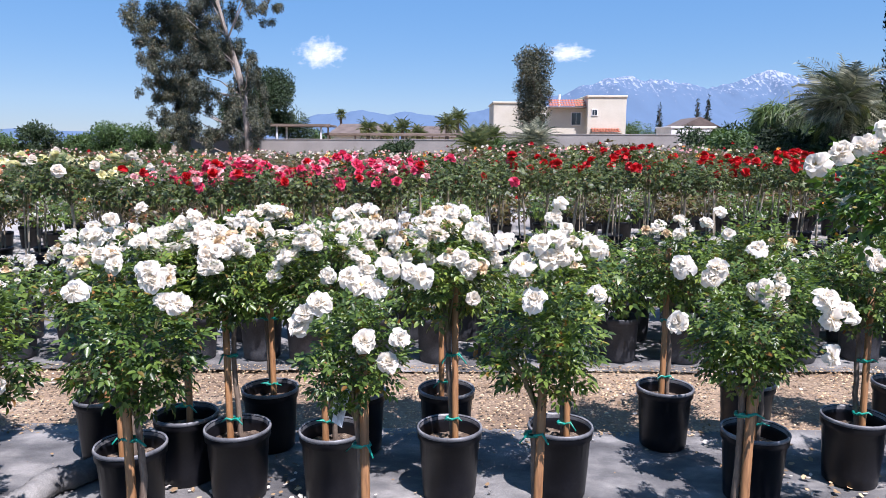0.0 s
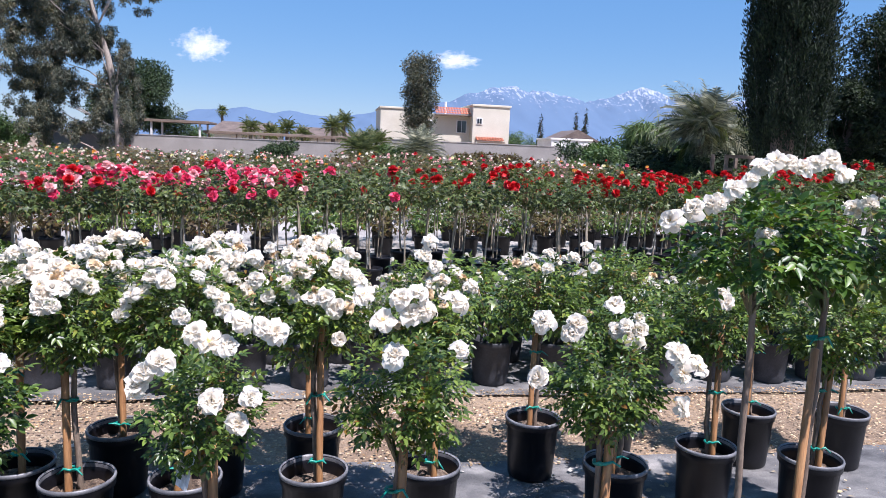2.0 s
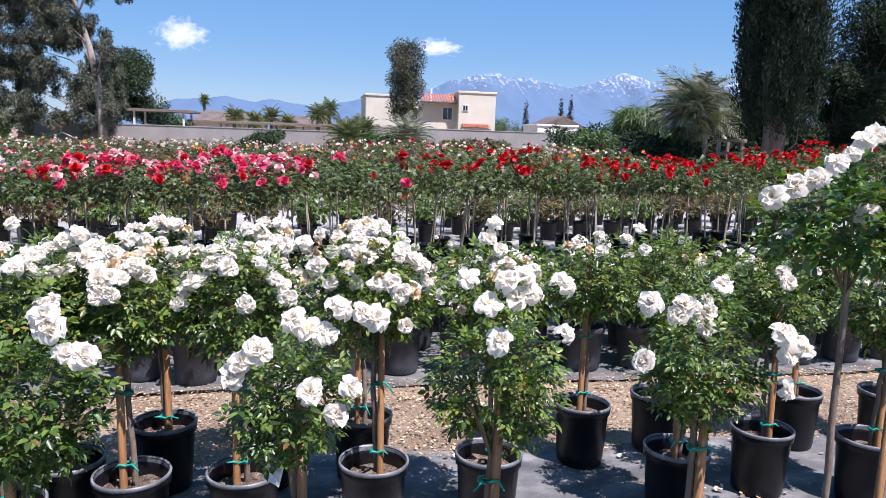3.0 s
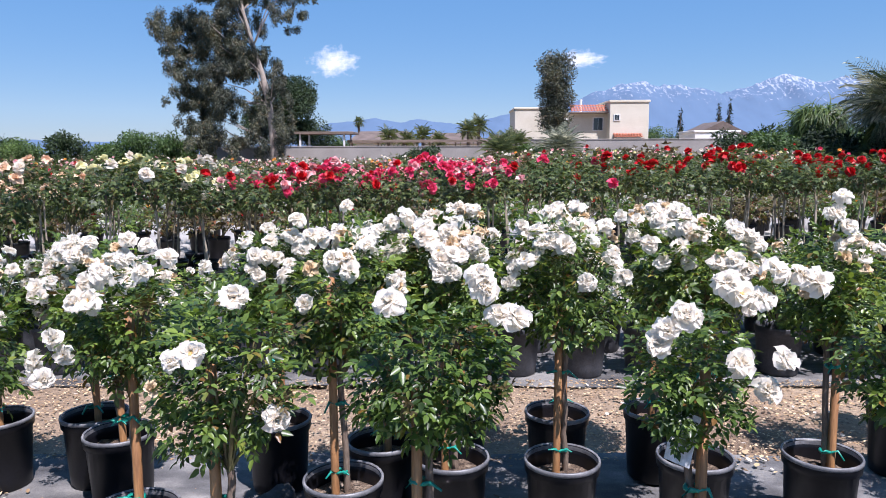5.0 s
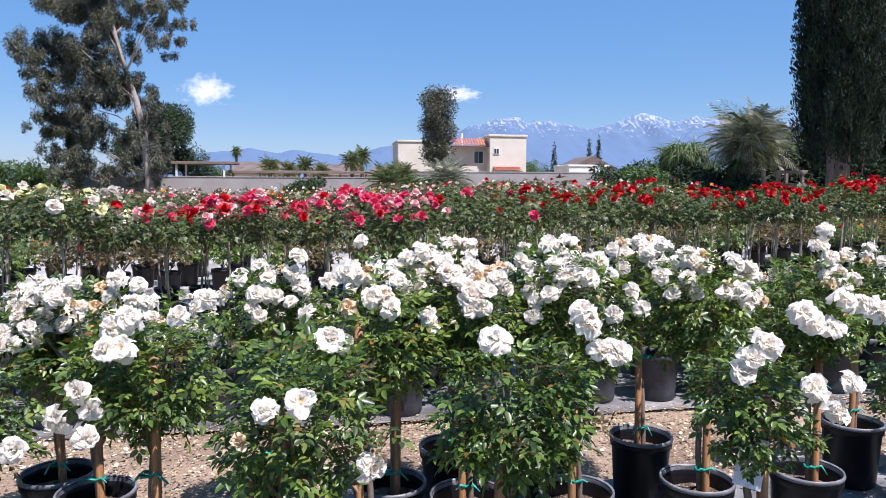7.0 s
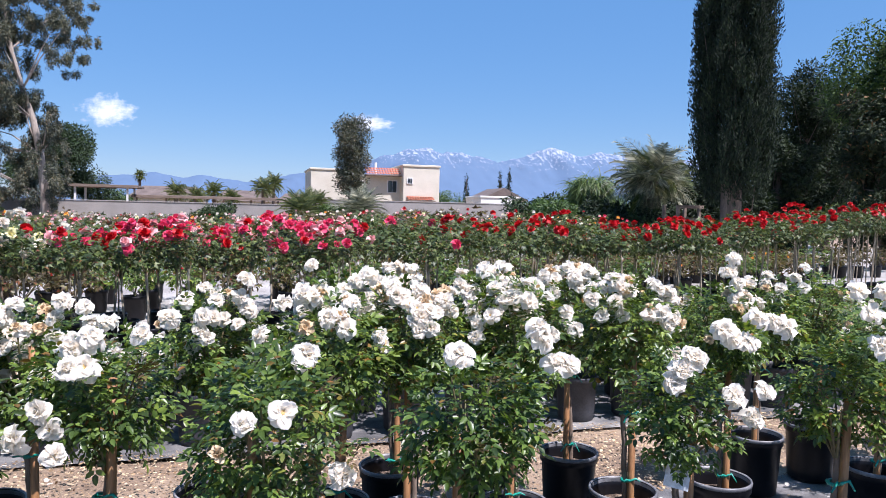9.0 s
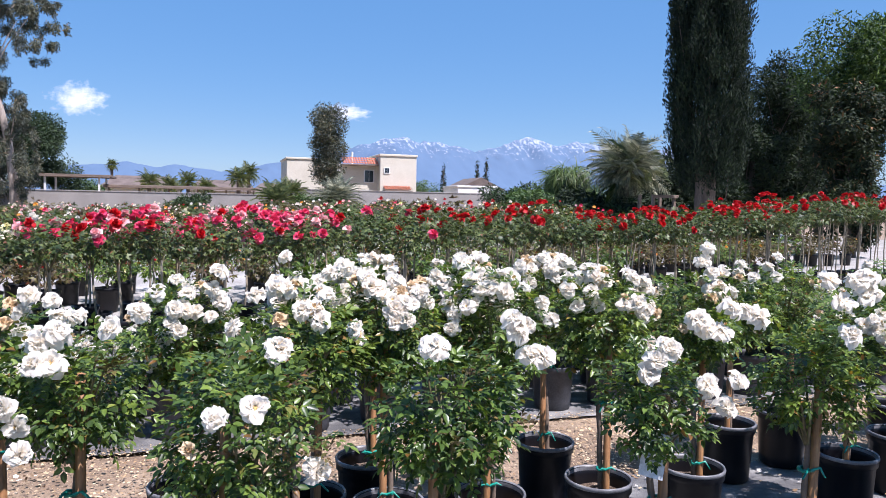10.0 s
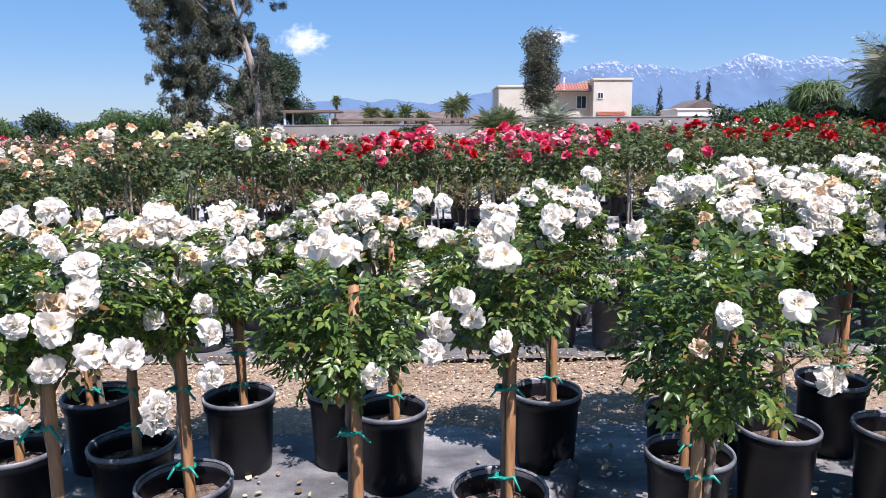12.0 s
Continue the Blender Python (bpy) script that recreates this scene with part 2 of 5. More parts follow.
def mountain_material():
    """Far range: kilometres of haze painted as blue-grey slopes and a faint glow, snow on the heights."""
    m, tree, b = material("hazed_mountain_slope", 0.95)
    geo = tree.nodes.new("ShaderNodeNewGeometry")
    sep = tree.nodes.new("ShaderNodeSeparateXYZ")
    tree.links.new(geo.outputs["Position"], sep.inputs[0])
    n = nd(tree, "ShaderNodeTexNoise", Scale=0.03, Detail=6.0, Roughness=0.7)
    mp = tree.nodes.new("ShaderNodeMapping")
    mp.inputs["Scale"].default_value = (2.4, 1, 0.7)
    tree.links.new(geo.outputs["Position"], mp.inputs["Vector"])
    tree.links.new(mp.outputs["Vector"], n.inputs["Vector"])
    h = nd(tree, "ShaderNodeMapRange", **{"From Min": 175.0, "From Max": 430.0})
    tree.links.new(sep.outputs["Z"], h.inputs["Value"])
    add = tree.nodes.new("ShaderNodeMath")
    add.operation = "MULTIPLY_ADD"
    tree.links.new(n.outputs["Fac"], add.inputs[0])
    add.inputs[1].default_value = 1.9
    tree.links.new(h.outputs[0], add.inputs[2])
    # lower stops hold the haze as blue in the slope colour, top stop is snow
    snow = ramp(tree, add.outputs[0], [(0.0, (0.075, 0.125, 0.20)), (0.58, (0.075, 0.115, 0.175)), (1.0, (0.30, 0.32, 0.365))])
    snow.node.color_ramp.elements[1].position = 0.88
    add.inputs[1].default_value = 1.3
    h.inputs["To Max"].default_value = 0.42
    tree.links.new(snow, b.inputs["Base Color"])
    b.inputs["Emission Color"].default_value = (0.30, 0.42, 0.66, 1)     # haze over kilometres, added as an even blue glow
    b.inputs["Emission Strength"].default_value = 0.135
    b.inputs["Specular IOR Level"].default_value = 0.0
    return m


def cloud_material():
    m, tree, b = material("cloud", 1.0)
    tc = tree.nodes.new("ShaderNodeTexCoord")
    n = nd(tree, "ShaderNodeTexNoise", Scale=2.6, Detail=6.0, Roughness=0.62)
    tree.links.new(tc.outputs["Object"], n.inputs["Vector"])
    ln = tree.nodes.new("ShaderNodeVectorMath")
    ln.operation = "LENGTH"
    tree.links.new(tc.outputs["Object"], ln.inputs[0])
    sub = tree.nodes.new("ShaderNodeMath")
    sub.operation = "SUBTRACT"
    tree.links.new(n.outputs["Fac"], sub.inputs[0])
    half = tree.nodes.new("ShaderNodeMath")
    half.operation = "MULTIPLY"
    half.inputs[1].default_value = 0.62
    tree.links.new(ln.outputs["Value"], half.inputs[0])
    tree.links.new(half.outputs[0], sub.inputs[1])
    alpha = ramp(tree, sub.outputs[0], [(0.0, (0, 0, 0)), (0.42, (0.9, 0.9, 0.9))])
    tr, em = tree.nodes.new("ShaderNodeBsdfTransparent"), nd(tree, "ShaderNodeEmission", Strength=0.8)
    em.inputs["Color"].default_value = (0.88, 0.91, 0.97, 1)
    s = tree.nodes.new("ShaderNodeMixShader")
    tree.links.new(alpha, s.inputs[0])
    tree.links.new(tr.outputs[0], s.inputs[1])
    tree.links.new(em.outputs[0], s.inputs[2])
    tree.links.new(s.outputs[0], tree.nodes["Material Output"].inputs["Surface"])
    return m


M_MOUNTAIN, M_CLOUD = mountain_material(), cloud_material()

# ---- building blocks ----
rng = np.random.default_rng(7)


def part(name, data, mat, parent, label="", m=None):
    """One mesh object under a thing or a part. data: a bmesh or a ready mesh, which parts may share."""
    if isinstance(data, bmesh.types.BMesh):
        me = bpy.data.meshes.new(name)
        data.to_mesh(me)
        data.free()
    else:
        me = data
    if mat and not me.materials:
        me.materials.append(mat)
    ob = new(name, me)
    ob.parent = parent
    if m is not None:
        ob.matrix_local = m
    return tagged(ob, label)


def thing(name, m, label, category, group="", kind=""):
    ob = new(name)
    ob.empty_display_size = 0.1
    ob.matrix_world = m
    return tagged(ob, label, category, group, kind)


def mesh_np(name, verts, faces, mat=None, smooth=False):
    """A mesh from arrays: verts (n, 3), faces (m, 3 or 4)."""
    me = bpy.data.meshes.new(name)
    k = faces.shape[1]
    me.vertices.add(len(verts))
    me.vertices.foreach_set("co", verts.astype(np.float32).ravel())
    me.loops.add(len(faces) * k)
    me.loops.foreach_set("vertex_index", faces.astype(np.int32).ravel())
    me.polygons.add(len(faces))
    me.polygons.foreach_set("loop_start", np.arange(0, len(faces) * k, k, dtype=np.int32))
    me.update(calc_edges=True)
    if smooth:
        me.polygons.foreach_set("use_smooth", np.ones(len(faces), dtype=bool))
    if mat:
        me.materials.append(mat)
    return me


def scatter(template, faces, places, along, up, sizes):
    """Copies of a template (x along, z up) at the places, as one pair of arrays."""
    a = along / np.linalg.norm(along, axis=1, keepdims=True)
    s = np.cross(up, a)
    s /= np.linalg.norm(s, axis=1, keepdims=True) + 1e-9
    u = np.cross(a, s)
    basis = np.stack([a, s, u], 1) * sizes[:, None, None]
    v = np.einsum("vk,nkj->nvj", template, basis) + places[:, None]
    f = faces[None] + (np.arange(len(places)) * len(template))[:, None, None]
    return v.reshape(-1, 3), f.reshape(-1, faces.shape[1])


def leaflet(x, y, ang, ln, wd):
    """Six points of a pointed, folded, drooping leaflet."""
    pts = np.array([(0, 0, 0), (0.25, 0.46, 0.07), (0.25, -0.46, 0.07), (0.44, 0, -0.04), (0.64, 0.40, 0.03), (0.64, -0.40, 0.03), (1, 0, -0.16)], float)
    pts *= (ln, wd, ln)
    c, s = math.cos(ang), math.sin(ang)
    return np.c_[x + pts[:, 0] * c - pts[:, 1] * s, y + pts[:, 0] * s + pts[:, 1] * c, pts[:, 2]]


LEAFLET_F = np.array([(0, 3, 1), (0, 2, 3), (1, 3, 4), (3, 2, 5), (3, 6, 4), (3, 5, 6)])
LEAF_V = np.concatenate([leaflet(0.62, 0, 0, 0.44, 0.23), leaflet(0.5, 0.02, 0.95, 0.39, 0.21), leaflet(0.5, -0.02, -0.95, 0.39, 0.21),
                         leaflet(0.22, 0.02, 1.1, 0.33, 0.18), leaflet(0.22, -0.02, -1.1, 0.33, 0.18)])
LEAF_F = np.concatenate([LEAFLET_F + 7 * k for k in range(5)])
TRI_V = np.concatenate([leaflet(0.3, 0, 0, 0.7, 0.4)[[0, 1, 2, 6]], leaflet(0.2, 0, 1.0, 0.6, 0.36)[[0, 1, 2, 6]], leaflet(0.2, 0, -1.0, 0.6, 0.36)[[0, 1, 2, 6]]])
TRI_F = np.concatenate([np.array([(0, 2, 1), (1, 2, 3)]) + 4 * k for k in range(3)])
BLADE_V = np.array([(0, 0, 0), (0.4, 0.16, 0.03), (0.4, -0.16, 0.03), (1, 0, -0.12)], float)
BLADE_F = np.array([(0, 2, 1), (1, 2, 3)])


def unit(n, r):
    v = r.normal(size=(n, 3))
    return v / np.linalg.norm(v, axis=1, keepdims=True)


def ball_leaves(r, n, radii, centre=(0, 0, 0), size=0.1, spread=0.35, shell=0.45, lumps=7, template=(LEAF_V, LEAF_F), droop=0.25, flat=1.0):
    """Leaves through an uneven crown: denser towards its skin, gathered on lumps with gaps between."""
    d = unit(n * 2, r)
    heads = unit(lumps, r)
    near = (d @ heads.T).max(1)
    keep = np.argsort(-(near + r.normal(0, 0.35, len(d))))[:n]
    d, near = d[keep], near[keep]
    rad = r.random(n) ** shell * (0.72 + 0.38 * near)
    p = d * rad[:, None] * np.array(radii)
    p[:, 2] = np.where(p[:, 2] < 0, p[:, 2] * flat, p[:, 2])
    along = d * np.array([1, 1, 0.5]) + r.normal(0, spread, (n, 3)) + np.array([0, 0, -droop])
    up = np.array([0, 0, 0.9]) + d * 0.7 + r.normal(0, spread, (n, 3))
    s = size * r.uniform(0.65, 1.25, n)
    return scatter(*template, p + np.array(centre), along, up, s)


def join_np(pieces):
    vs, fs, n = [], [], 0
    for v, f in pieces:
        vs.append(v)
        fs.append(f + n)
        n += len(v)
    return np.concatenate(vs), np.concatenate(fs)


def tube_np(points, radii, sides=7):
    """A bent tapered tube, quads only."""
    pts = np.array(points, float)
    vs = []
    for k, p in enumerate(pts):
        t = pts[min(k + 1, len(pts) - 1)] - pts[max(k - 1, 0)]
        t /= np.linalg.norm(t) + 1e-9
        a = np.cross(t, (0.93, 0.31, 0.19))
        a /= np.linalg.norm(a) + 1e-9
        b = np.cross(t, a)
        ang = np.linspace(0, 2 * math.pi, sides, endpoint=False)
        vs.append(p + radii[k] * (np.cos(ang)[:, None] * a + np.sin(ang)[:, None] * b))
    f = [(i * sides + j, i * sides + (j + 1) % sides, (i + 1) * sides + (j + 1) % sides, (i + 1) * sides + j)
         for i in range(len(pts) - 1) for j in range(sides)]
    return np.concatenate(vs), np.array(f)


def wobbly(p0, p1, r0, r1, r, n=6, sway=0.01, sides=7):
    p0, p1 = np.array(p0, float), np.array(p1, float)
    t = np.linspace(0, 1, n)[:, None]
    pts = p0 + (p1 - p0) * t + r.normal(0, sway, (n, 3)) * np.minimum(t * 3, 1) * np.array([1, 1, 0.3])
    return tube_np(pts, np.linspace(r0, r1, n), sides)


def lathe(profile, sides=28):
    v, f = [], []
    for rad, z in profile:
        for j in range(sides):
            a = 2 * math.pi * j / sides
            v.append((rad * math.cos(a), rad * math.sin(a), z))
    for i in range(len(profile) - 1):
        for j in range(sides):
            f.append((i * sides + j, i * sides + (j + 1) % sides, (i + 1) * sides + (j + 1) % sides, (i + 1) * sides + j))
    return np.array(v), np.array(f)


def box_bm(sx, sy, sz, at=(0, 0, 0), bevel=0.0, bm=None):
    bm = bm or bmesh.new()
    made = bmesh.ops.create_cube(bm, size=1.0, matrix=Matrix.Translation(at) @ Matrix.Diagonal((sx, sy, sz, 1)))
    if bevel:
        edges = {e for v in made["verts"] for e in v.link_edges}
        bmesh.ops.bevel(bm, geom=list(edges), offset=bevel, segments=1, affect="EDGES")
    return bm


def bloom_mesh(name, mat, rings, r, grid=4, ruffle=0.12, eye=False):
    """A double rose: rings of cupped, wavy petals round one heart. rings: (petals, length, tilt from the axis, half width)."""
    vs, fs = [(0.0, 0.0, 0.0)], []
    for count, ln, tilt, width in rings:
        start = r.uniform(0, 6.28)
        for k in range(count):
            a = start + 2 * math.pi * (k + r.uniform(-0.2, 0.2)) / count
            ti, l2 = tilt + r.uniform(-0.34, 0.34), ln * r.uniform(0.7, 1.12)
            ph, n, curl, notch = r.uniform(0, 6.28), len(vs), r.uniform(-0.5, 0.75), r.uniform(0.0, 0.16)
            for i in range(1, grid):
                u = i / (grid - 1)
                bend = ti * (0.55 + 0.45 * u) + curl * u * u * (1 if tilt > 0.8 else -0.6)
                for w in np.linspace(-1, 1, grid):
                    half = width * (math.sin(min(1.0, u * 0.8 + 0.15) * math.pi * 0.66) + r.normal(0, 0.05) * u) * w
                    edge = l2 * u * (1 - 0.22 * w * w * u - notch * u * (abs(w) < 0.3) + r.normal(0, 0.035) * u)
                    wave = l2 * ruffle * u * u * (math.sin(ph + 3.1 * w) + 0.5 * math.sin(2.3 * ph + 5.5 * w))
                    out = edge * math.sin(bend) - 0.16 * l2 * w * w * math.cos(bend) - wave * math.cos(bend)
                    up = edge * math.cos(bend) + 0.20 * l2 * w * w * math.sin(bend) + wave * math.sin(bend)
                    vs.append((out * math.cos(a) - half * math.sin(a), out * math.sin(a) + half * math.cos(a), up))
            for j in range(grid - 1):
                fs.append((0, 0, n + j + 1, n + j))
                for i in range(grid - 2):
                    q = n + i * grid + j
                    fs.append((q, q + 1, q + grid + 1, q + grid))
    tri = [t for q in fs for t in ([(q[0], q[2], q[3])] if q[0] == q[1] else [(q[0], q[1], q[2]), (q[0], q[2], q[3])])]
    if not eye:
        return mesh_np(name, np.array(vs), np.array(tri), mat, True)
    first = len(tri)
    for k in range(26):                               # stamens round an open heart
        a, ln, w = r.uniform(0, 6.28), r.uniform(0.007, 0.013), 0.0016
        c, d = math.cos(a), math.sin(a)
        n = len(vs)
        vs += [(-d * w, c * w, 0.004), (d * w, -c * w, 0.004), (c * ln, d * ln, 0.004 + r.uniform(0.004, 0.011))]
        tri += [(0, n, n + 1), (n, n + 1, n + 2)]
    me = mesh_np(name, np.array(vs), np.array(tri), mat, True)
    me.materials.append(M_CENTRE)
    idx = np.zeros(len(tri), dtype=np.int32)
    idx[first:] = 1
    me.polygons.foreach_set("material_index", idx)
    return me

# ---- shared meshes ----
POT_PROFILE = [(0.0, 0.0), (0.118, 0.0), (0.124, 0.008), (0.128, 0.06), (0.141, 0.262), (0.150, 0.266), (0.152, 0.302), (0.149, 0.309), (0.143, 0.308), (0.140, 0.27), (0.136, 0.225)]
pot_mesh = mesh_np("pot", *lathe(POT_PROFILE), M_POT, True)
dusty_pot_mesh = mesh_np("pot", *lathe(POT_PROFILE), M_POT_DUSTY, True)
rim_mesh = mesh_np("rim", *lathe([(0.1500, 0.2945), (0.1540, 0.296), (0.1548, 0.306), (0.1515, 0.3125), (0.1455, 0.3120), (0.1425, 0.304), (0.1415, 0.290)]), M_RIM, True)
small_pot_mesh = mesh_np("pot", *lathe([POT_PROFILE[k] for k in (1, 3, 4, 5, 6, 8, 10)], 14), M_POT, True)


def soil_mesh(r):
    v, f = lathe([(0.137, 0.235), (0.10, 0.242), (0.06, 0.250), (0.025, 0.26), (0.001, 0.262)], 18)
    v[:, 2] += r.normal(0, 0.006, len(v))
    return mesh_np("soil", v, f, M_MULCH, True)


soil_meshes = [soil_mesh(rng) for _ in range(3)]
R_BIG = [(9, 0.043, 1.6, 0.019), (9, 0.043, 1.4, 0.018), (8, 0.041, 1.18, 0.016), (7, 0.037, 0.92, 0.014), (6, 0.032, 0.62, 0.011), (4, 0.027, 0.3, 0.009)]
R_LOOSE = [(8, 0.047, 1.6, 0.021), (7, 0.043, 1.2, 0.019), (7, 0.036, 0.8, 0.016), (5, 0.028, 0.4, 0.012)]
R_FADED = [(6, 0.034, 1.4, 0.014), (6, 0.032, 0.9, 0.013), (5, 0.026, 0.4, 0.010)]
R_FAR = [(7, 0.046, 1.35, 0.023), (7, 0.046, 1.0, 0.021), (6, 0.045, 0.65, 0.018), (4, 0.043, 0.25, 0.014)]
white_blooms = [bloom_mesh("bloom", M_WHITE, R_BIG, rng, ruffle=0.13 + 0.015 * k) for k in range(7)] + [bloom_mesh("bloom", M_WHITE, R_LOOSE, rng, 5, ruffle=0.2) for _ in range(4)]
R_OPEN = [(9, 0.048, 1.58, 0.020), (8, 0.043, 1.35, 0.018), (6, 0.033, 1.1, 0.014)]
open_blooms = [bloom_mesh("bloom", M_WHITE, R_OPEN, rng, 5, ruffle=0.15, eye=True) for _ in range(3)]
white_blooms += open_blooms
cream_blooms = [bloom_mesh("bloom", M_CREAM, R_BIG, rng) for _ in range(2)]
faded_blooms = [bloom_mesh("bloom", M_FADED, R_FADED, rng, ruffle=0.25) for _ in range(3)]


def far_blooms(mat):
    return [bloom_mesh("bloom", mat, R_FAR, rng, 3, 0.14) for _ in range(2)]


ROW_BLOOMS = {k: far_blooms(m) for k, m in (("red", M_RED), ("cherry", M_CHERRY), ("pink", M_PINK), ("yellow", M_YELLOW), ("peach", M_PEACH), ("orange", M_ORANGE), ("white", M_WHITE), ("cream", M_CREAM))}


def crown_meshes(r, leaves, radii, size, mat, canes=11, low=-0.26, template=(LEAF_V, LEAF_F), lumps=9, shoots=0, flat=0.72):
    """A foliage mesh and its canes about the crown's centre; the canes fork from the graft at z = low."""
    fol = [ball_leaves(r, leaves, radii, size=size, lumps=lumps, shell=0.42, template=template, flat=flat)]
    for _ in range(shoots):
        fol.append(shoot(r, radii, size, template))
    rings, faces, n = [], [], 0
    for d in unit(canes, r):
        tip = d * np.array(radii) * r.uniform(0.75, 1.1)
        tip[2] = abs(tip[2]) * 0.9 - 0.02
        mid = np.array([tip[0] * 0.45, tip[1] * 0.45, low + (tip[2] - low) * 0.6])
        v, f = tube_np([(0, 0, low), mid, tip], [0.006, 0.0045, 0.0025], 5)
        if not rings:
            rings.append(v)
            faces.append(f)
            n = len(v)
        else:                                         # every cane grows out of the first one's foot
            rings.append(v[5:])
            faces.append(np.where(f < 5, f, f - 5 + n))
            n += len(v) - 5
    return mesh_np("foliage", *join_np(fol), mat, True), mesh_np("branch", np.concatenate(rings), np.concatenate(faces), M_CANE, True)


def shoot(r, radii, size, template, count=9):
    """A young shoot that springs out past the crown, with leaves all along it."""
    d = unit(1, r)[0]
    d[2] = d[2] * 0.7 + 0.1
    side = unit(count, r)
    u = np.linspace(0.7, r.uniform(1.1, 1.38), count)[:, None]
    p = d * np.array(radii) * u + np.array([0, 0, -0.05]) * (u - 0.7) ** 2 + r.normal(0, 0.006, (count, 3))
    return scatter(*template, p, d * 0.8 + side, np.tile((0.0, 0.0, 1.0), (count, 1)) + side * 0.3, size * r.uniform(0.7, 1.1, count))


young_shoots = [mesh_np("young_shoot", *shoot(np.random.default_rng(300 + k), (0.2, 0.2, 0.22), 0.062, (LEAF_V, LEAF_F)), M_LEAF_RED, True) for k in range(6)]
near_crowns = [crown_meshes(np.random.default_rng(20 + k), 560, (0.192, 0.192, 0.21), 0.070, M_LEAF, lumps=6, shoots=8, flat=0.9) for k in range(8)]
light_crowns = [crown_meshes(np.random.default_rng(40 + k), 330, (0.26, 0.26, 0.22), 0.105, M_LEAF_LIGHT, shoots=6) for k in range(2)]
row_crowns = [crown_meshes(np.random.default_rng(60 + k), 330, (0.36, 0.36, 0.235), 0.074, M_LEAF_ROW, 8, template=(TRI_V, TRI_F)) for k in range(5)]
ruddy_crowns = [crown_meshes(np.random.default_rng(70 + k), 270, (0.36, 0.36, 0.24), 0.082, M_LEAF_RED, 8, template=(TRI_V, TRI_F)) for k in range(2)]
bush_crowns = [crown_meshes(np.random.default_rng(80 + k), 230, (0.32, 0.32, 0.25), 0.085, M_LEAF, 8, template=(TRI_V, TRI_F)) for k in range(4)]


def set_smooth_pose(at, d, r, scale=1.0):
    """A bloom's pose: its face turned along d."""
    q = Vector(d).to_track_quat("Z", "Y").to_matrix().to_4x4()
    return Matrix.Translation(at) @ q @ Matrix.Rotation(r.uniform(0, 6.28), 4, "Z") @ Matrix.Diagonal((scale, scale, scale, 1))


# ---- setting: ground, fabric, gravel ----
v, f = [], []
xs = np.concatenate([np.linspace(-4800, -60, 14), np.linspace(-40, 40, 90), np.linspace(60, 4800, 14)])
ys = np.concatenate([np.linspace(-4800, -30, 12), np.linspace(-20, 60, 110), np.linspace(90, 4600, 14)])
gx, gy = np.meshgrid(xs, ys)
near_mask = (np.abs(gx) < 30) & (gy > -12) & (gy < 45)
gz = np.where(near_mask, 0.012 * np.sin(gx * 1.7 + gy * 0.6) * np.sin(gy * 1.3 - gx * 0.4), 0) - 0.012
gv = np.stack([gx, gy, gz], -1).reshape(-1, 3)
nx = len(xs)
gf = np.array([(j * nx + i, j * nx + i + 1, (j + 1) * nx + i + 1, (j + 1) * nx + i) for j in range(len(ys) - 1) for i in range(nx - 1)])
tagged(new("ground", mesh_np("ground", gv, gf, M_SOIL, True)), "sandy brown bare soil of the nursery yard", "ground", kind="structure")


def sheet(name, x0, x1, y0, y1, z, mat, r, ragged=0.06, step=0.12, wave=0.008, slope=0.0):
    nx, ny = int((x1 - x0) / step) + 1, max(3, int((y1 - y0) / step) + 1)
    gx, gy = np.meshgrid(np.linspace(x0, x1, nx), np.linspace(y0, y1, ny))
    edge = ragged * np.array([noise.noise((x * 1.3, y0, 0)) for x in gx[0]])
    gy[0] += edge
    gy[-1] += edge[::-1]
    gy += slope * gx
    gz = z + wave * np.array([[noise.noise((x * 2.2, y * 2.2, z * 9)) for x, y in zip(a, b)] for a, b in zip(gx, gy)])
    f = np.array([(j * nx + i, j * nx + i + 1, (j + 1) * nx + i + 1, (j + 1) * nx + i) for j in range(ny - 1) for i in range(nx - 1)])
    return new(name, mesh_np(name, np.stack([gx, gy, gz], -1).reshape(-1, 3), f, mat, True))


tagged(sheet("weed_fabric", -9, 10, -4.0, 2.50, 0.010, M_FABRIC, rng, 0.09, 0.07, 0.016), "dusty black woven weed fabric under the pots", "ground cover", kind="structure")
tagged(sheet("weed_fabric", -9, 10, 3.48, 5.4, 0.008, M_FABRIC, rng), "dusty black woven weed fabric under the bush roses", "ground cover", kind="structure")
tagged(sheet("gravel_bed", -30, 34, 5.6, 44, 0.012, M_GRAVEL, rng, 0.2, 0.5, 0.006), "pale grey gravel under the rows of roses", "gravel", kind="structure")

tagged(sheet("weed_fabric", -9, 8.5, 5.75, 8.2, 0.03, M_FABRIC, rng, 0.06, 0.2, 0.008, 0.2), "dusty black woven weed fabric under the standard roses", "ground cover", kind="structure")

n = 38000
cr = np.random.default_rng(3)
cp = np.c_[cr.uniform(-5, 7.5, n), np.where(cr.random(n) < 0.965, cr.uniform(2.42, 3.6, n), cr.uniform(-0.5, 2.5, n)), np.full(n, 0.012)]
CHIP_V = np.array([(-0.5, -0.3, 0), (0.5, -0.25, 0), (0.45, 0.3, 0), (-0.4, 0.35, 0), (0.05, 0.0, 0.22)], float)
CHIP_F = np.array([(0, 1, 4), (1, 2, 4), (2, 3, 4), (3, 0, 4)])
al = np.c_[cr.normal(size=(n, 2)), cr.normal(0, 0.15, n)]
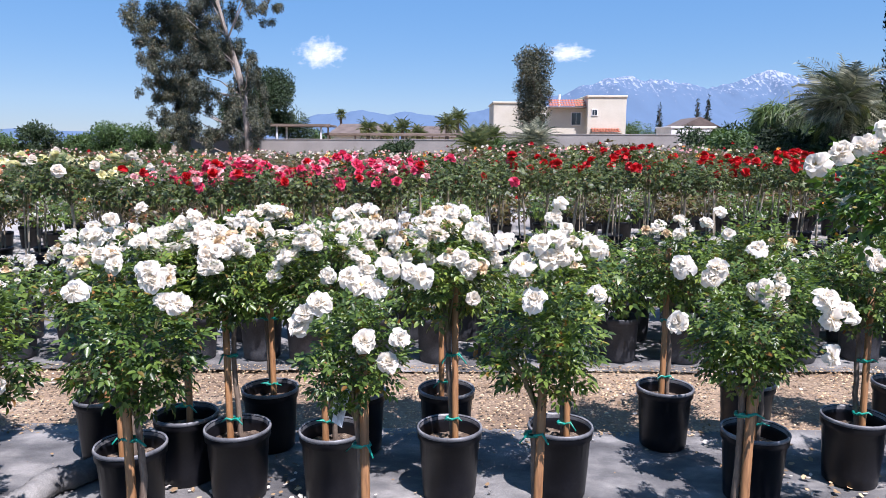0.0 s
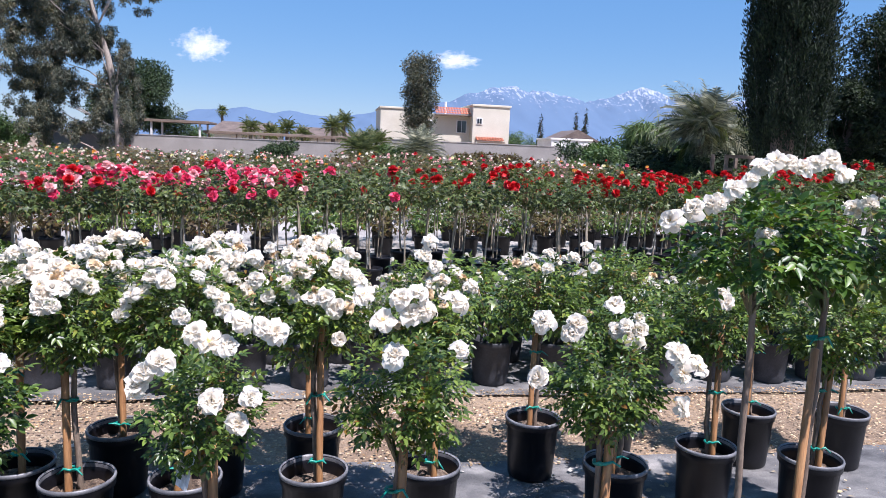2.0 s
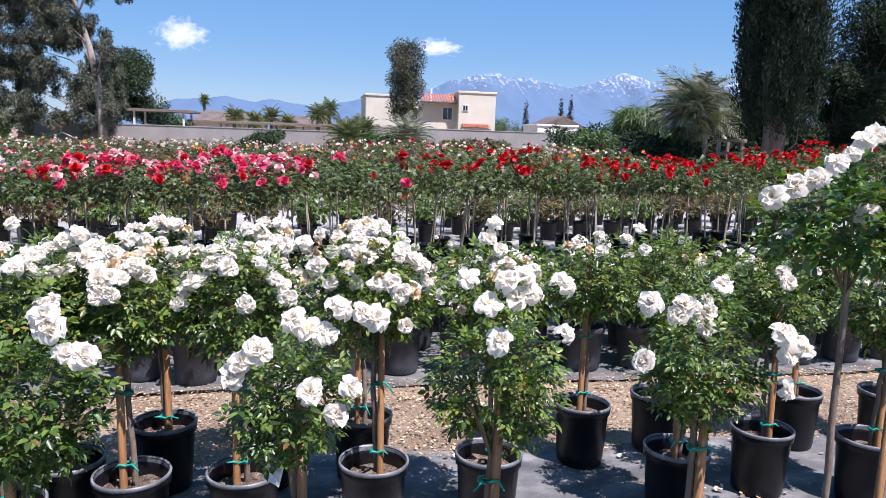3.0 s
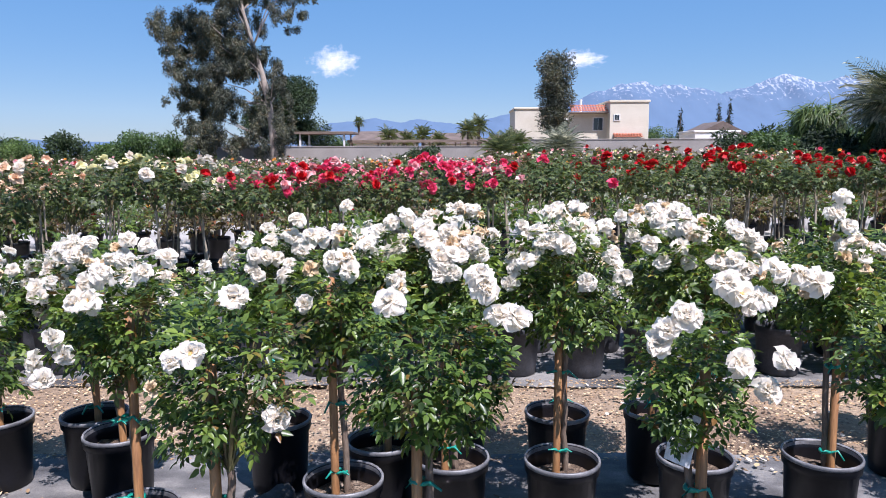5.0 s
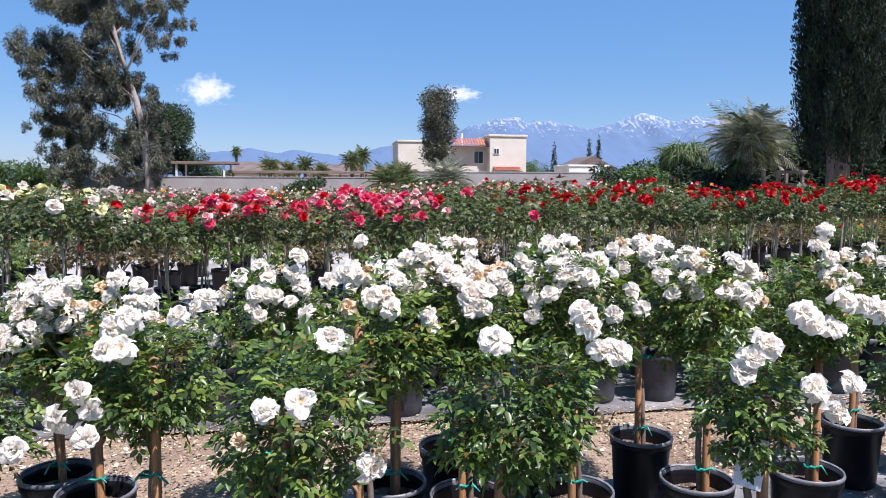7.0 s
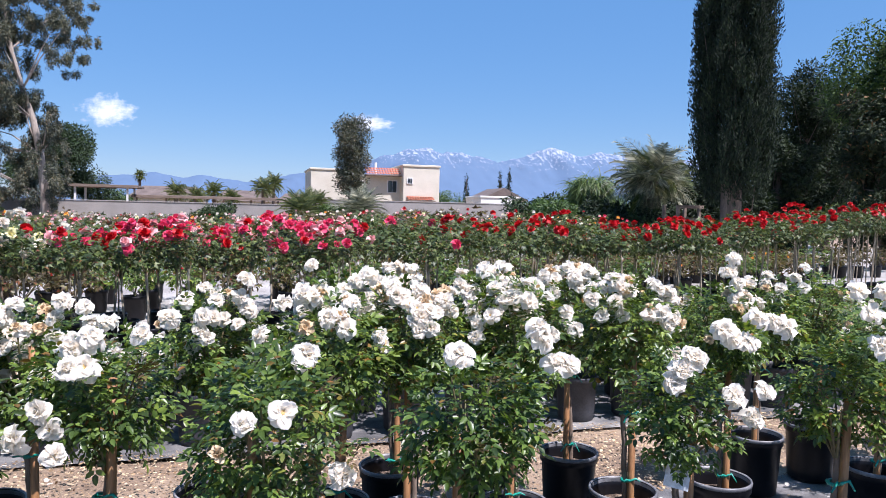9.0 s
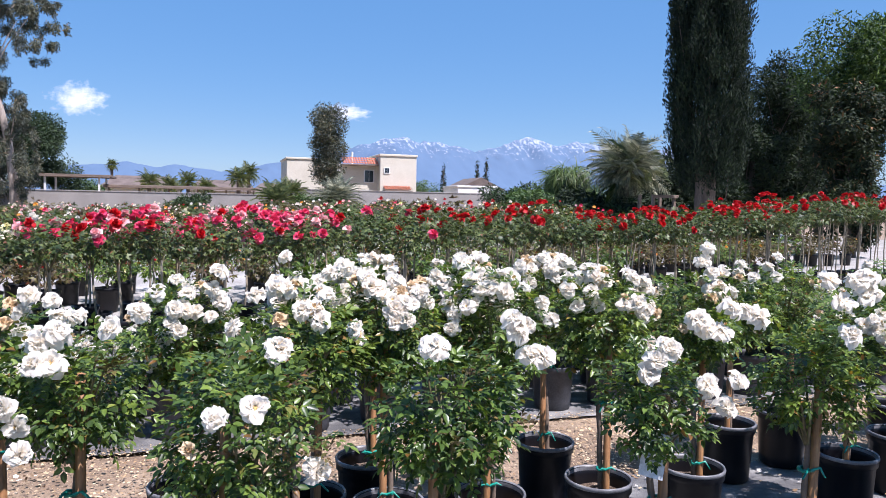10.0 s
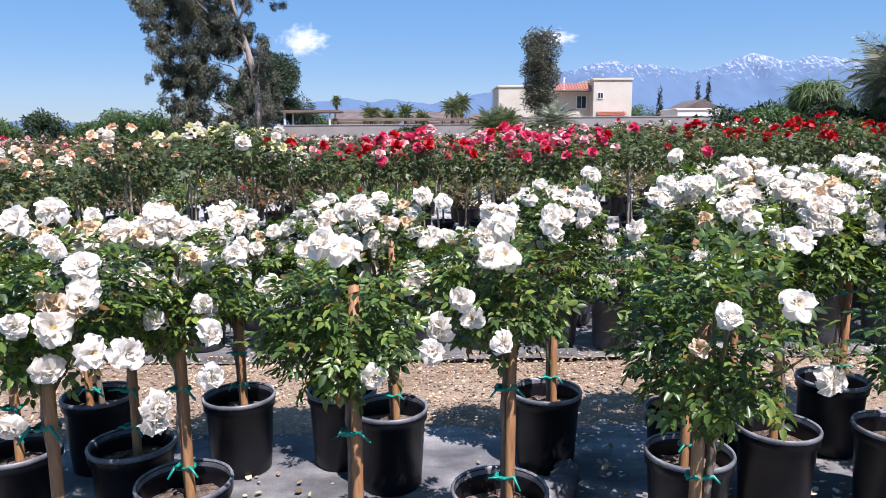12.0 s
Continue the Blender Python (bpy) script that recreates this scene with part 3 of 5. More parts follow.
cv, cf = scatter(CHIP_V, CHIP_F, cp, al, np.tile((0.0, 0.0, 1.0), (n, 1)), 0.005 + 0.017 * cr.random(n) ** 2.6)
tagged(new("bark_chips", mesh_np("bark_chips", cv, cf, M_CHIP)), "pale wood chips and pebbles strewn on soil", "chips", kind="stuff")

# fallen petals and dry leaves on the fabric and the soil
n = 1500
heaps = np.c_[cr.uniform(-2.6, 4.5, 46), cr.uniform(0.2, 3.3, 46)]
at = heaps[cr.integers(0, 46, n)] + cr.normal(0, 0.14, (n, 2))
lp = np.c_[at, np.full(n, 0.022)]
PETAL_V = np.array([(-0.5, 0, 0), (-0.1, -0.4, 0.10), (0.5, -0.22, 0.22), (0.5, 0.22, 0.2), (-0.1, 0.4, 0.12)])
PETAL_F = np.array([(0, 1, 2), (0, 2, 3), (0, 3, 4)])
for name, mat, rows, label in (("fallen_petals", M_CREAM, slice(0, 500), "cream petals fallen round the pots"), ("dry_leaves", M_CHIP, slice(500, 1500), "dry brown leaf litter round the pots")):
    k = len(lp[rows])
    pv, pf = scatter(PETAL_V, PETAL_F, lp[rows], np.c_[cr.normal(size=(k, 2)), cr.normal(0, 0.1, k)], np.c_[cr.normal(0, 0.25, (k, 2)), np.ones(k)], cr.uniform(0.014, 0.034, k))
    tagged(new(name, mesh_np(name, pv, pf, mat)), label, "litter", kind="stuff")


def fabric_roll(p0, p1, radius, r):
    """Loose fabric gathered into a pleated roll on the ground."""
    n, sides = 46, 14
    p0, p1 = np.array(p0), np.array(p1)
    pts = [p0 + (p1 - p0) * k / (n - 1) + np.array([0.02 * math.sin(k * 0.21), 0.015 * math.sin(k * 0.33), 0]) for k in range(n)]
    v, f = tube_np(pts, [radius * (0.55 + 0.45 * math.sin(math.pi * (0.12 + 0.76 * k / n))) * (1 + 0.10 * (k % 2)) for k in range(n)], sides)
    v += r.normal(0, 0.003, v.shape)
    v[:, 2] = np.maximum(v[:, 2], 0.012)
    tagged(new("fabric_roll", mesh_np("fabric_roll", v, f, M_FABRIC, True)), "pleated roll of black weed fabric on the ground", "fabric roll")


fabric_roll((-0.24, 2.02, 0.05), (-0.46, 1.56, 0.05), 0.055, rng)

# ---- white tree roses in the near block ----
FRONT_TREES = [  # x, y, crown centre z, crown scale, further blooms, fresh share
    (-1.636, 1.09, 0.93, 0.94, 28, 0.58),
    (-0.956, 1.19, 0.85, 0.921, 3, 0.67),
    (-0.136, 1.02, 0.84, 0.93, 3, 0.75),
    (0.374, 0.99, 0.87, 0.87, 4, 0.67),
    (1.034, 1.01, 0.84, 0.771, 5, 0.67),
    (1.554, 0.99, 0.88, 0.799, 7, 0.5),
    (2.184, 0.99, 0.91, 0.752, 6, 0.67),
]
SECOND_TREES = [  # x, y, crown centre z, crown scale, further blooms, fresh share
    (-2.086, 1.71, 0.79, 1.008, 46, 0.58),
    (-1.726, 1.74, 0.81, 0.96, 46, 0.58),
    (-1.466, 1.47, 0.88, 0.912, 48, 0.5),
    (-0.556, 1.39, 0.88, 0.912, 12, 0.67),
    (0.064, 1.61, 0.91, 1.008, 22, 0.67),
    (0.434, 1.79, 0.95, 0.96, 35, 0.7),
    (0.834, 1.77, 0.93, 0.96, 38, 0.7),
    (1.324, 1.8, 0.94, 0.979, 35, 0.62),
    (1.794, 1.82, 0.92, 0.912, 18, 0.5),
    (2.604, 1.78, 0.86, 0.864, 5, 0.67),
    (3.114, 1.94, 0.88, 0.912, 5, 0.67),
    (3.544, 1.79, 0.9, 0.96, 3, 0.67),
]
THIRD_TREES = [  # x, y, crown centre z, crown scale, further blooms, fresh share
    (-0.896, 2.01, 0.85, 1.018, 35, 0.62),
    (-1.096, 2.21, 0.84, 0.97, 31, 0.62),
    (-1.486, 2.16, 0.81, 0.97, 42, 0.58),
    (-0.296, 2.16, 0.87, 0.97, 31, 0.67),
    (0.164, 1.94, 0.95, 0.921, 26, 0.67),
    (0.454, 2.28, 0.96, 0.97, 37, 0.7),
    (0.884, 2.25, 0.96, 0.97, 37, 0.7),
    (1.314, 2.28, 0.96, 0.97, 35, 0.67),
    (2.394, 2.32, 0.92, 0.921, 7, 0.67),
    (2.844, 2.42, 0.91, 0.921, 5, 0.67),
    (4.124, 2.33, 0.93, 0.97, 5, 0.67),
    (-2.036, 2.19, 0.81, 0.97, 40, 0.58),
    (-2.536, 1.79, 0.81, 0.97, 40, 0.58),
    (3.614, 2.39, 0.93, 0.97, 5, 0.67),
    (-2.486, 1.19, 0.9, 0.97, 22, 0.58),
]
# fresh blooms from each crown's centre, tree by tree
BLOOMS = {}
BLOOMS.update({0: [(0.206, -0.17, -0.072), (0.274, -0.17, -0.073), (0.112, -0.17, -0.107), (0.323, -0.17, -0.182), (0.32, -0.17, -0.219), (0.441, -0.17, -0.124), (0.441, -0.17, -0.034), (0.026, -0.17, -0.226)],
               1: [(0.082, -0.17, -0.087), (0.209, -0.17, -0.032), (0.364, -0.17, -0.014), (0.025, -0.17, 0.197), (-0.021, -0.17, 0.209)],
               2: [(0.036, -0.29, 0.148), (0.175, -0.17, -0.04), (0.091, -0.17, 0.241)],
               3: [(0.201, -0.17, 0.172), (0.125, -0.17, 0.265), (0.164, -0.17, 0.179), (-0.069, -0.17, 0.208), (0.136, -0.17, 0.238)]})
BLOOMS.update({4: [(0.041, -0.17, 0.096), (0.137, -0.17, 0.104), (0.104, -0.17, 0.035), (-0.121, -0.17, 0.17), (-0.081, -0.17, 0.202), (-0.137, -0.17, 0.138), (0.035, -0.17, 0.249), (0.081, -0.17, 0.242), (0.001, -0.17, 0.273), (0.166, -0.17, 0.289), (0.196, -0.17, 0.274), (0.112, -0.17, 0.304)],
               5: [(-0.018, -0.17, 0.177), (0.157, -0.17, 0.196), (-0.05, -0.17, 0.273), (0.025, -0.17, 0.285), (0.039, -0.17, 0.347), (0.145, -0.17, 0.324), (-0.006, -0.17, 0.331), (0.063, -0.17, 0.301), (-0.104, -0.17, 0.338)],
               6: [(-0.248, -0.17, 0.242), (-0.156, -0.17, 0.235), (-0.255, -0.17, 0.086), (0.139, -0.17, 0.151), (0.204, -0.17, 0.116), (0.167, -0.17, 0.001), (-0.053, -0.17, 0.286), (0.159, -0.17, 0.096), (-0.17, -0.17, 0.211)]})
BLOOMS.update({8: [(-0.114, -0.1, 0.058), (0.005, -0.1, 0.091), (0.074, -0.1, 0.115), (-0.038, -0.1, -0.029), (-0.073, -0.1, -0.045)],
               9: [(0.208, -0.1, 0.098), (-0.028, -0.1, 0.17), (-0.127, -0.1, 0.037), (-0.053, -0.1, 0.036), (-0.01, -0.1, 0.021), (0.065, -0.1, 0.042), (0.084, -0.1, 0.11), (0.127, -0.1, 0.087), (0.014, -0.1, 0.155), (0.126, -0.1, -0.042), (-0.002, -0.1, -0.071), (0.3, -0.1, 0.017), (0.313, -0.1, -0.021)],
               10: [(-0.088, -0.17, -0.039), (-0.113, -0.17, 0.009), (-0.165, -0.17, -0.061), (-0.044, -0.17, 0.112), (-0.01, -0.17, 0.114), (-0.007, -0.1, 0.184), (0.112, -0.1, 0.182), (0.187, -0.1, 0.227)],
               11: [(-0.036, -0.1, 0.225), (-0.063, -0.1, 0.232)]})
BLOOMS.update({12: [(-0.076, -0.1, 0.163), (-0.009, -0.1, 0.186), (0.033, -0.1, 0.142), (-0.04, -0.1, 0.145)],
               13: [(-0.2, -0.1, 0.032), (-0.098, -0.1, 0.166), (-0.065, -0.1, 0.177), (-0.121, -0.1, 0.121), (0.142, -0.1, 0.1)],
               14: [(-0.218, -0.1, 0.153), (0.069, -0.1, 0.188), (0.114, -0.1, 0.177), (-0.118, -0.1, 0.143), (-0.085, -0.1, 0.087), (-0.174, -0.1, 0.086)],
               15: [(-0.047, -0.1, 0.33), (-0.022, -0.1, 0.23), (-0.068, -0.1, 0.274)],
               19: [(-0.014, -0.1, 0.226), (0.131, -0.1, 0.233), (0.197, -0.1, 0.215), (-0.118, -0.1, 0.057), (-0.05, -0.1, 0.083), (0.108, -0.1, 0.113), (-0.076, -0.1, 0.192), (-0.039, -0.1, 0.173)]})
BLOOMS.update({20: [(-0.164, -0.1, 0.114), (-0.067, -0.1, 0.06), (0.032, -0.1, 0.158), (0.02, -0.1, 0.039), (-0.08, -0.1, 0.123)],
               21: [(-0.15, -0.1, 0.154), (-0.237, -0.1, 0.138), (-0.015, -0.1, 0.126), (0.06, -0.1, 0.153), (0.181, -0.1, 0.135), (-0.103, -0.1, 0.152), (-0.005, -0.1, 0.121), (0.112, -0.1, 0.048)],
               22: [(0.13, -0.1, 0.159), (-0.24, -0.1, 0.086), (-0.181, -0.1, -0.048), (-0.111, -0.1, -0.067), (-0.066, -0.1, 0.015), (0.021, -0.1, 0.189), (0.045, -0.1, 0.123), (-0.001, -0.1, 0.143), (0.111, -0.1, 0.205), (0.131, -0.1, 0.272)]})
BLOOMS.update({23: [(0.113, -0.1, 0.225), (0.054, -0.1, 0.201), (-0.133, -0.1, 0.177), (-0.104, -0.1, 0.26), (0.015, -0.1, 0.175), (0.052, -0.1, 0.014), (0.039, -0.1, 0.085), (0.057, -0.1, 0.126)],
               24: [(-0.052, -0.1, 0.128), (0.026, -0.1, 0.141), (0.049, -0.1, 0.05), (-0.103, -0.1, 0.154), (-0.015, -0.1, 0.076), (0.103, -0.1, 0.103), (-0.098, -0.1, 0.115), (-0.02, -0.1, 0.13)],
               25: [(-0.166, -0.1, 0.146), (-0.062, -0.1, 0.198), (0.001, -0.1, 0.173), (-0.102, -0.1, 0.121), (0.103, -0.1, 0.134), (0.168, -0.1, 0.148), (0.09, -0.1, 0.031), (0.064, -0.1, 0.082), (0.141, -0.1, 0.005)],
               26: [(-0.2, -0.1, 0.184), (-0.148, -0.1, 0.106), (-0.058, -0.1, 0.158), (0.02, -0.1, 0.198), (0.136, -0.1, 0.172)]})
BLOOMS.update({27: [(0.12, -0.1, 0.2), (0.183, -0.1, 0.253)],
               28: [(-0.181, -0.1, 0.145)],
               30: [(0.014, -0.1, 0.083), (-0.114, -0.1, 0.002)]})


def tie(r, at, parent):
    """Tape knotted round stake and stem, with two loose ends."""
    pieces = [tube_np([(0.026 * math.cos(a), 0.019 * math.sin(a), 0.002 * math.sin(3 * a)) for a in np.linspace(0, 6.28, 11)], [0.006] * 11, 5)]
    for s in (-1, 1):
        a = r.uniform(-0.6, 0.6) - 1.57
        pieces.append(tube_np([(0, -0.018, 0), (s * 0.022, -0.03, 0.012), (s * r.uniform(0.035, 0.055), -0.034, r.uniform(-0.03, 0.012))], [0.006, 0.005, 0.003], 4))
    part("tie", mesh_np("tie", *join_np(pieces), M_TIE, True), None, parent, "teal tape tie", Matrix.Translation(at))


def rose_tree(x, y, cz, scale, blooms, fresh, r, crowns, label, group, tag=False, stake=True, known=()):
    t = thing("rose_tree", pose(x, y, 0.012), label, "rose tree", group)
    part("rim", rim_mesh, None, part("pot", pot_mesh, None, t, m=Matrix.Diagonal((0.9, 0.9, 0.97, 1))), "pot rim with its highlight painted grey")
    part("soil", soil_meshes[int(r.integers(3))], None, t, m=Matrix.Rotation(r.uniform(0, 6), 4, "Z") @ Matrix.Diagonal((0.9, 0.9, 0.97, 1)))
    lean = r.normal(0, 0.012, 2)
    low = cz - 0.26 * scale
    part("trunk", mesh_np("trunk", *wobbly((0.012, 0.0, 0.24), (lean[0], lean[1], low + 0.05), 0.012, 0.010, r, 7, 0.004), M_STEM, True), None, t)
    if stake:
        sx = r.choice((-1, 1)) * 0.024
        top = min(cz + r.uniform(-0.05, 0.12), 1.0)
        part("stake", mesh_np("stake", *tube_np([(sx, -0.022, 0.2), (sx + lean[0] * 0.5, -0.022 + lean[1] * 0.5, top - 0.004), (sx + lean[0] * 0.5, -0.022 + lean[1] * 0.5, top)], [0.0145, 0.0135, 0.003], 8), M_STAKE, True), None, t, "brown wooden stake")
        tie(r, (sx * 0.5, -0.012, 0.335 + r.uniform(-0.02, 0.03)), t)
        tie(r, (sx * 0.5, -0.012, low - 0.06 + r.uniform(-0.03, 0.03)), t)
    fol, canes = crowns[int(r.integers(len(crowns)))]
    turn = Matrix.Translation((lean[0], lean[1], cz)) @ Matrix.Rotation(r.uniform(0, 6.28), 4, "Z") @ Matrix.Diagonal((scale, scale, scale, 1))
    part("foliage", fol, None, t, m=turn)
    part("branch", canes, None, t, m=turn)
    for _ in range(int(r.integers(0, 4)) if crowns is near_crowns else 0):
        part("young_shoot", young_shoots[int(r.integers(6))], None, t, "bronze-red young leaves", turn)
    for off in known:
        at = np.array([0, 0, cz]) + off
        e = np.array(off) / (np.linalg.norm(off) + 1e-6)
        part("bloom", white_blooms[int(r.integers(len(white_blooms)))], None, t, "", set_smooth_pose(at, e + np.array([0, -0.3, 0.3]), r, r.uniform(0.68, 0.9)))
    k = len(known)
    while k < blooms * 1.15:
        d = unit(1, r)[0]
        d[2] = abs(d[2]) * 1.3 + (-0.2 if x < -0.8 else 0.1 if y > 1.3 else -0.15)
        d[1] -= 0.4 if x < -0.8 else 0.2
        d /= np.linalg.norm(d)
        for _ in range(int(r.integers(1, 5))):
            e = d + r.normal(0, 0.2, 3)
            e /= np.linalg.norm(e)
            at = np.array([lean[0], lean[1], cz]) + e * np.array([0.22, 0.22, 0.21]) * scale * r.uniform(0.95, 1.12)
            pick = white_blooms if r.random() < fresh else (cream_blooms if r.random() < 0.35 else faded_blooms)
            part("bloom", pick[int(r.integers(len(pick)))], None, t, "" if pick is white_blooms else "cream and fading bloom",
                 set_smooth_pose(at, e + np.array([0, -0.3, 0.3]), r, r.uniform(0.62, 0.92)))
            k += 1
    if tag:
        tg = part("label_tag", box_bm(0.068, 0.002, 0.125, (0, 0, -0.062), 0.0008), M_TAG, t, "white plastic plant tag", pose(-0.03, -0.06, 0.78, -14, 4, -48))
        for i, w in enumerate((0.04, 0.034, 0.04, 0.024)):
            part("print_line", box_bm(w, 0.0012, 0.004, (0, 0, 0)), M_PRINT, tg, m=pose(0, -0.0016, -0.056 - 0.010 * i))
    return t


WHITE_LABEL = "grafted rose tree with white blooms in a black nursery pot"
for i, row in enumerate(FRONT_TREES + SECOND_TREES + THIRD_TREES):
    rose_tree(*row, np.random.default_rng(100 + i), near_crowns, WHITE_LABEL, "white rose trees", tag=i == 4, known=BLOOMS.get(i, ()))
TALL_BLOOMS = ([(-0.165, -0.09, 0.193), (-0.232, -0.09, 0.142), (-0.285, -0.09, 0.125), (-0.352, -0.09, 0.092), (-0.08, -0.09, 0.252), (-0.048, -0.09, 0.055), (-0.113, -0.09, 0.218), (-0.206, -0.09, 0.151)],
               [(-0.171, -0.14, 0.244), (-0.307, -0.14, 0.248), (-0.218, -0.14, 0.226), (-0.034, -0.14, 0.11), (-0.133, -0.14, 0.254), (-0.078, -0.14, 0.213), (-0.268, -0.14, 0.241)])
for i, (x, y, cz, s, b) in enumerate([(2.68, 1.02, 1.33, 0.8, 8), (2.98, 1.12, 1.36, 0.95, 9)]):
    rose_tree(x, y, cz, s, b, 0.95, np.random.default_rng(160 + i), light_crowns, "taller rose tree with fresh green leaves and white blooms", "white rose trees", stake=i == 1, known=TALL_BLOOMS[i])

# ---- potted bush roses behind the gravel strip ----


def bush(x, y, s, r, blooms, crowns, pots, kinds, group, label, cz=0.52):
    t = thing("rose_bush", pose(x, y, 0.012, 0, 0, r.uniform(0, 360)), label, "rose bush", group)
    part("pot", pots, None, t)
    turn = Matrix.Translation((0, 0, cz)) @ Matrix.Diagonal((s, s, s, 1))
    fol, canes = crowns[int(r.integers(len(crowns)))]
    part("foliage", fol, None, t, m=turn)
    part("branch", canes, None, t, m=turn)
    for _ in range(blooms):
        e = unit(1, r)[0]
        e[2] = abs(e[2])
        at = np.array([0, 0, cz]) + e * np.array([0.33, 0.33, 0.26]) * s * r.uniform(0.95, 1.12)
        kind = kinds[int(r.integers(len(kinds)))]
        part("bloom", ROW_BLOOMS[kind][int(r.integers(2))], None, t, m=set_smooth_pose(at, e + np.array([0, 0, 0.3]), r, r.uniform(0.45, 0.8)))
    return t


br = np.random.default_rng(5)
for j, y in enumerate((3.75, 4.3, 4.85)):
    for x in np.arange(-4.2, 7.2, 0.42):
        tall = x > 1.8
        if j == 2 and not tall:
            continue
        bush(x + br.normal(0, 0.03) + 0.2 * (j % 2), y + br.normal(0, 0.03), br.uniform(0.8, 1.02) if tall else br.uniform(0.6, 0.82), br, int(br.integers(4, 10) if tall else br.integers(8, 15)) if j < 2 else 3, bush_crowns, dusty_pot_mesh,
             ("white", "white", "cream"), "white bush roses", "low white bush rose in a dusty black pot", 0.52 if tall else 0.45)

# ---- rows of standard roses ----


def colours_at(x):
    if x < -3.4:
        return ("peach", "peach", "peach", "cream"), 6
    if x < -2.15:
        return ("yellow", "cream", "yellow"), 7
    if x < -1.6:
        return ("cherry", "pink", "cream", "red"), 8
    if x < 1.0:
        return ("cherry", "cherry", "pink", "cherry", "pink", "red"), 16
    if x < 2.1:
        return ("cherry", "pink", "red"), 2
    if x < 7.2:
        return ("red", "red", "red"), 6
    return ("red", "red"), 5


def standard(x, y, r, blooms, kinds, crowns, group, label):
    t = thing("standard_rose", pose(x, y, 0.012, 0, 0, r.uniform(0, 360)), label, "standard rose", group)
    part("pot", small_pot_mesh, None, t, m=Matrix.Diagonal((0.9, 0.9, 0.9, 1)))
    cz = (0.86 if x < -3.4 else 1.1 if x < -2.2 else 0.98 if x < 0.9 else 1.1 + min(0.35, max(0.0, 0.09 * (x - 6.0)))) + r.normal(0, 0.04)
    lx, ly = r.normal(0, 0.04, 2)
    part("trunk", mesh_np("trunk", *wobbly((0, 0, 0.1), (lx, ly, cz - 0.2), 0.0115, 0.010, r, 5, 0.006, 6), M_PALE_STEM, True), None, t)
    if r.random() < 0.5:
        part("stake", mesh_np("stake", *tube_np([(0.04, 0.02, 0.1), (lx + 0.03, ly + 0.02, cz - 0.1)], [0.009, 0.008], 6), M_PALE_STEM, True), None, t)
    turn = Matrix.Translation((lx, ly, cz)) @ Matrix.Rotation(r.uniform(0, 6.28), 4, "Z") @ Matrix.Diagonal((r.uniform(0.85, 1.05), r.uniform(0.85, 1.05), r.uniform(0.85, 1.05), 1))
    fol, canes = crowns[int(r.integers(len(crowns)))]
    part("foliage", fol, None, t, m=turn)
    part("branch", canes, None, t, m=turn)
    for _ in range(blooms):
        e = unit(1, r)[0]
        e[2] = abs(e[2]) * 1.2 + 0.15
        e /= np.linalg.norm(e)
        at = np.array([lx, ly, cz]) + e * np.array([0.36, 0.36, 0.26]) * r.uniform(0.9, 1.12)
        kind = kinds[int(r.integers(len(kinds)))]
        part("bloom", ROW_BLOOMS[kind][int(r.integers(2))], None, t, m=set_smooth_pose(at, e + np.array([0, 0, 0.3]), r, r.uniform(0.95, 1.4) * (1.3 if kind in ("yellow", "cream") else 1.2 if kind in ("red", "cherry") else 1.05)))


NAMES = {"peach": "peach", "yellow": "yellow", "cherry": "cherry-pink", "red": "deep red"}
sr = np.random.default_rng(9)
ROW_SLOPE = 0.2                                   # the rows draw away from the walker towards +x
for j, y in enumerate((6.6, 7.25, 7.9)):
    for x in np.arange(-9.0, 12.5, 0.47):
        xx = x + sr.normal(0, 0.05) + 0.23 * (j % 2)
        kinds, count = colours_at(xx + sr.normal(0, 0.12))
        count = max(0, int(count * sr.uniform(0.35, 1.5) - j))
        standard(xx, y + ROW_SLOPE * xx + sr.normal(0, 0.05), sr, count, kinds, row_crowns, "standard roses in rows", f"pale-stemmed standard rose with {NAMES[kinds[0]]} blooms in a pot")
for j, y in enumerate((9.2, 10.0, 11.0)):
    for x in np.arange(-9.5, 16.0 if j == 2 else 11.5, 0.62):
        bush(x + sr.normal(0, 0.06), y + ROW_SLOPE * x + sr.normal(0, 0.06), sr.uniform(0.9, 1.25), sr, 2, bush_crowns + ruddy_crowns * 2, small_pot_mesh, ("red", "white", "orange"), "bush roses behind the standards", "green bush rose in a black pot", 0.55)

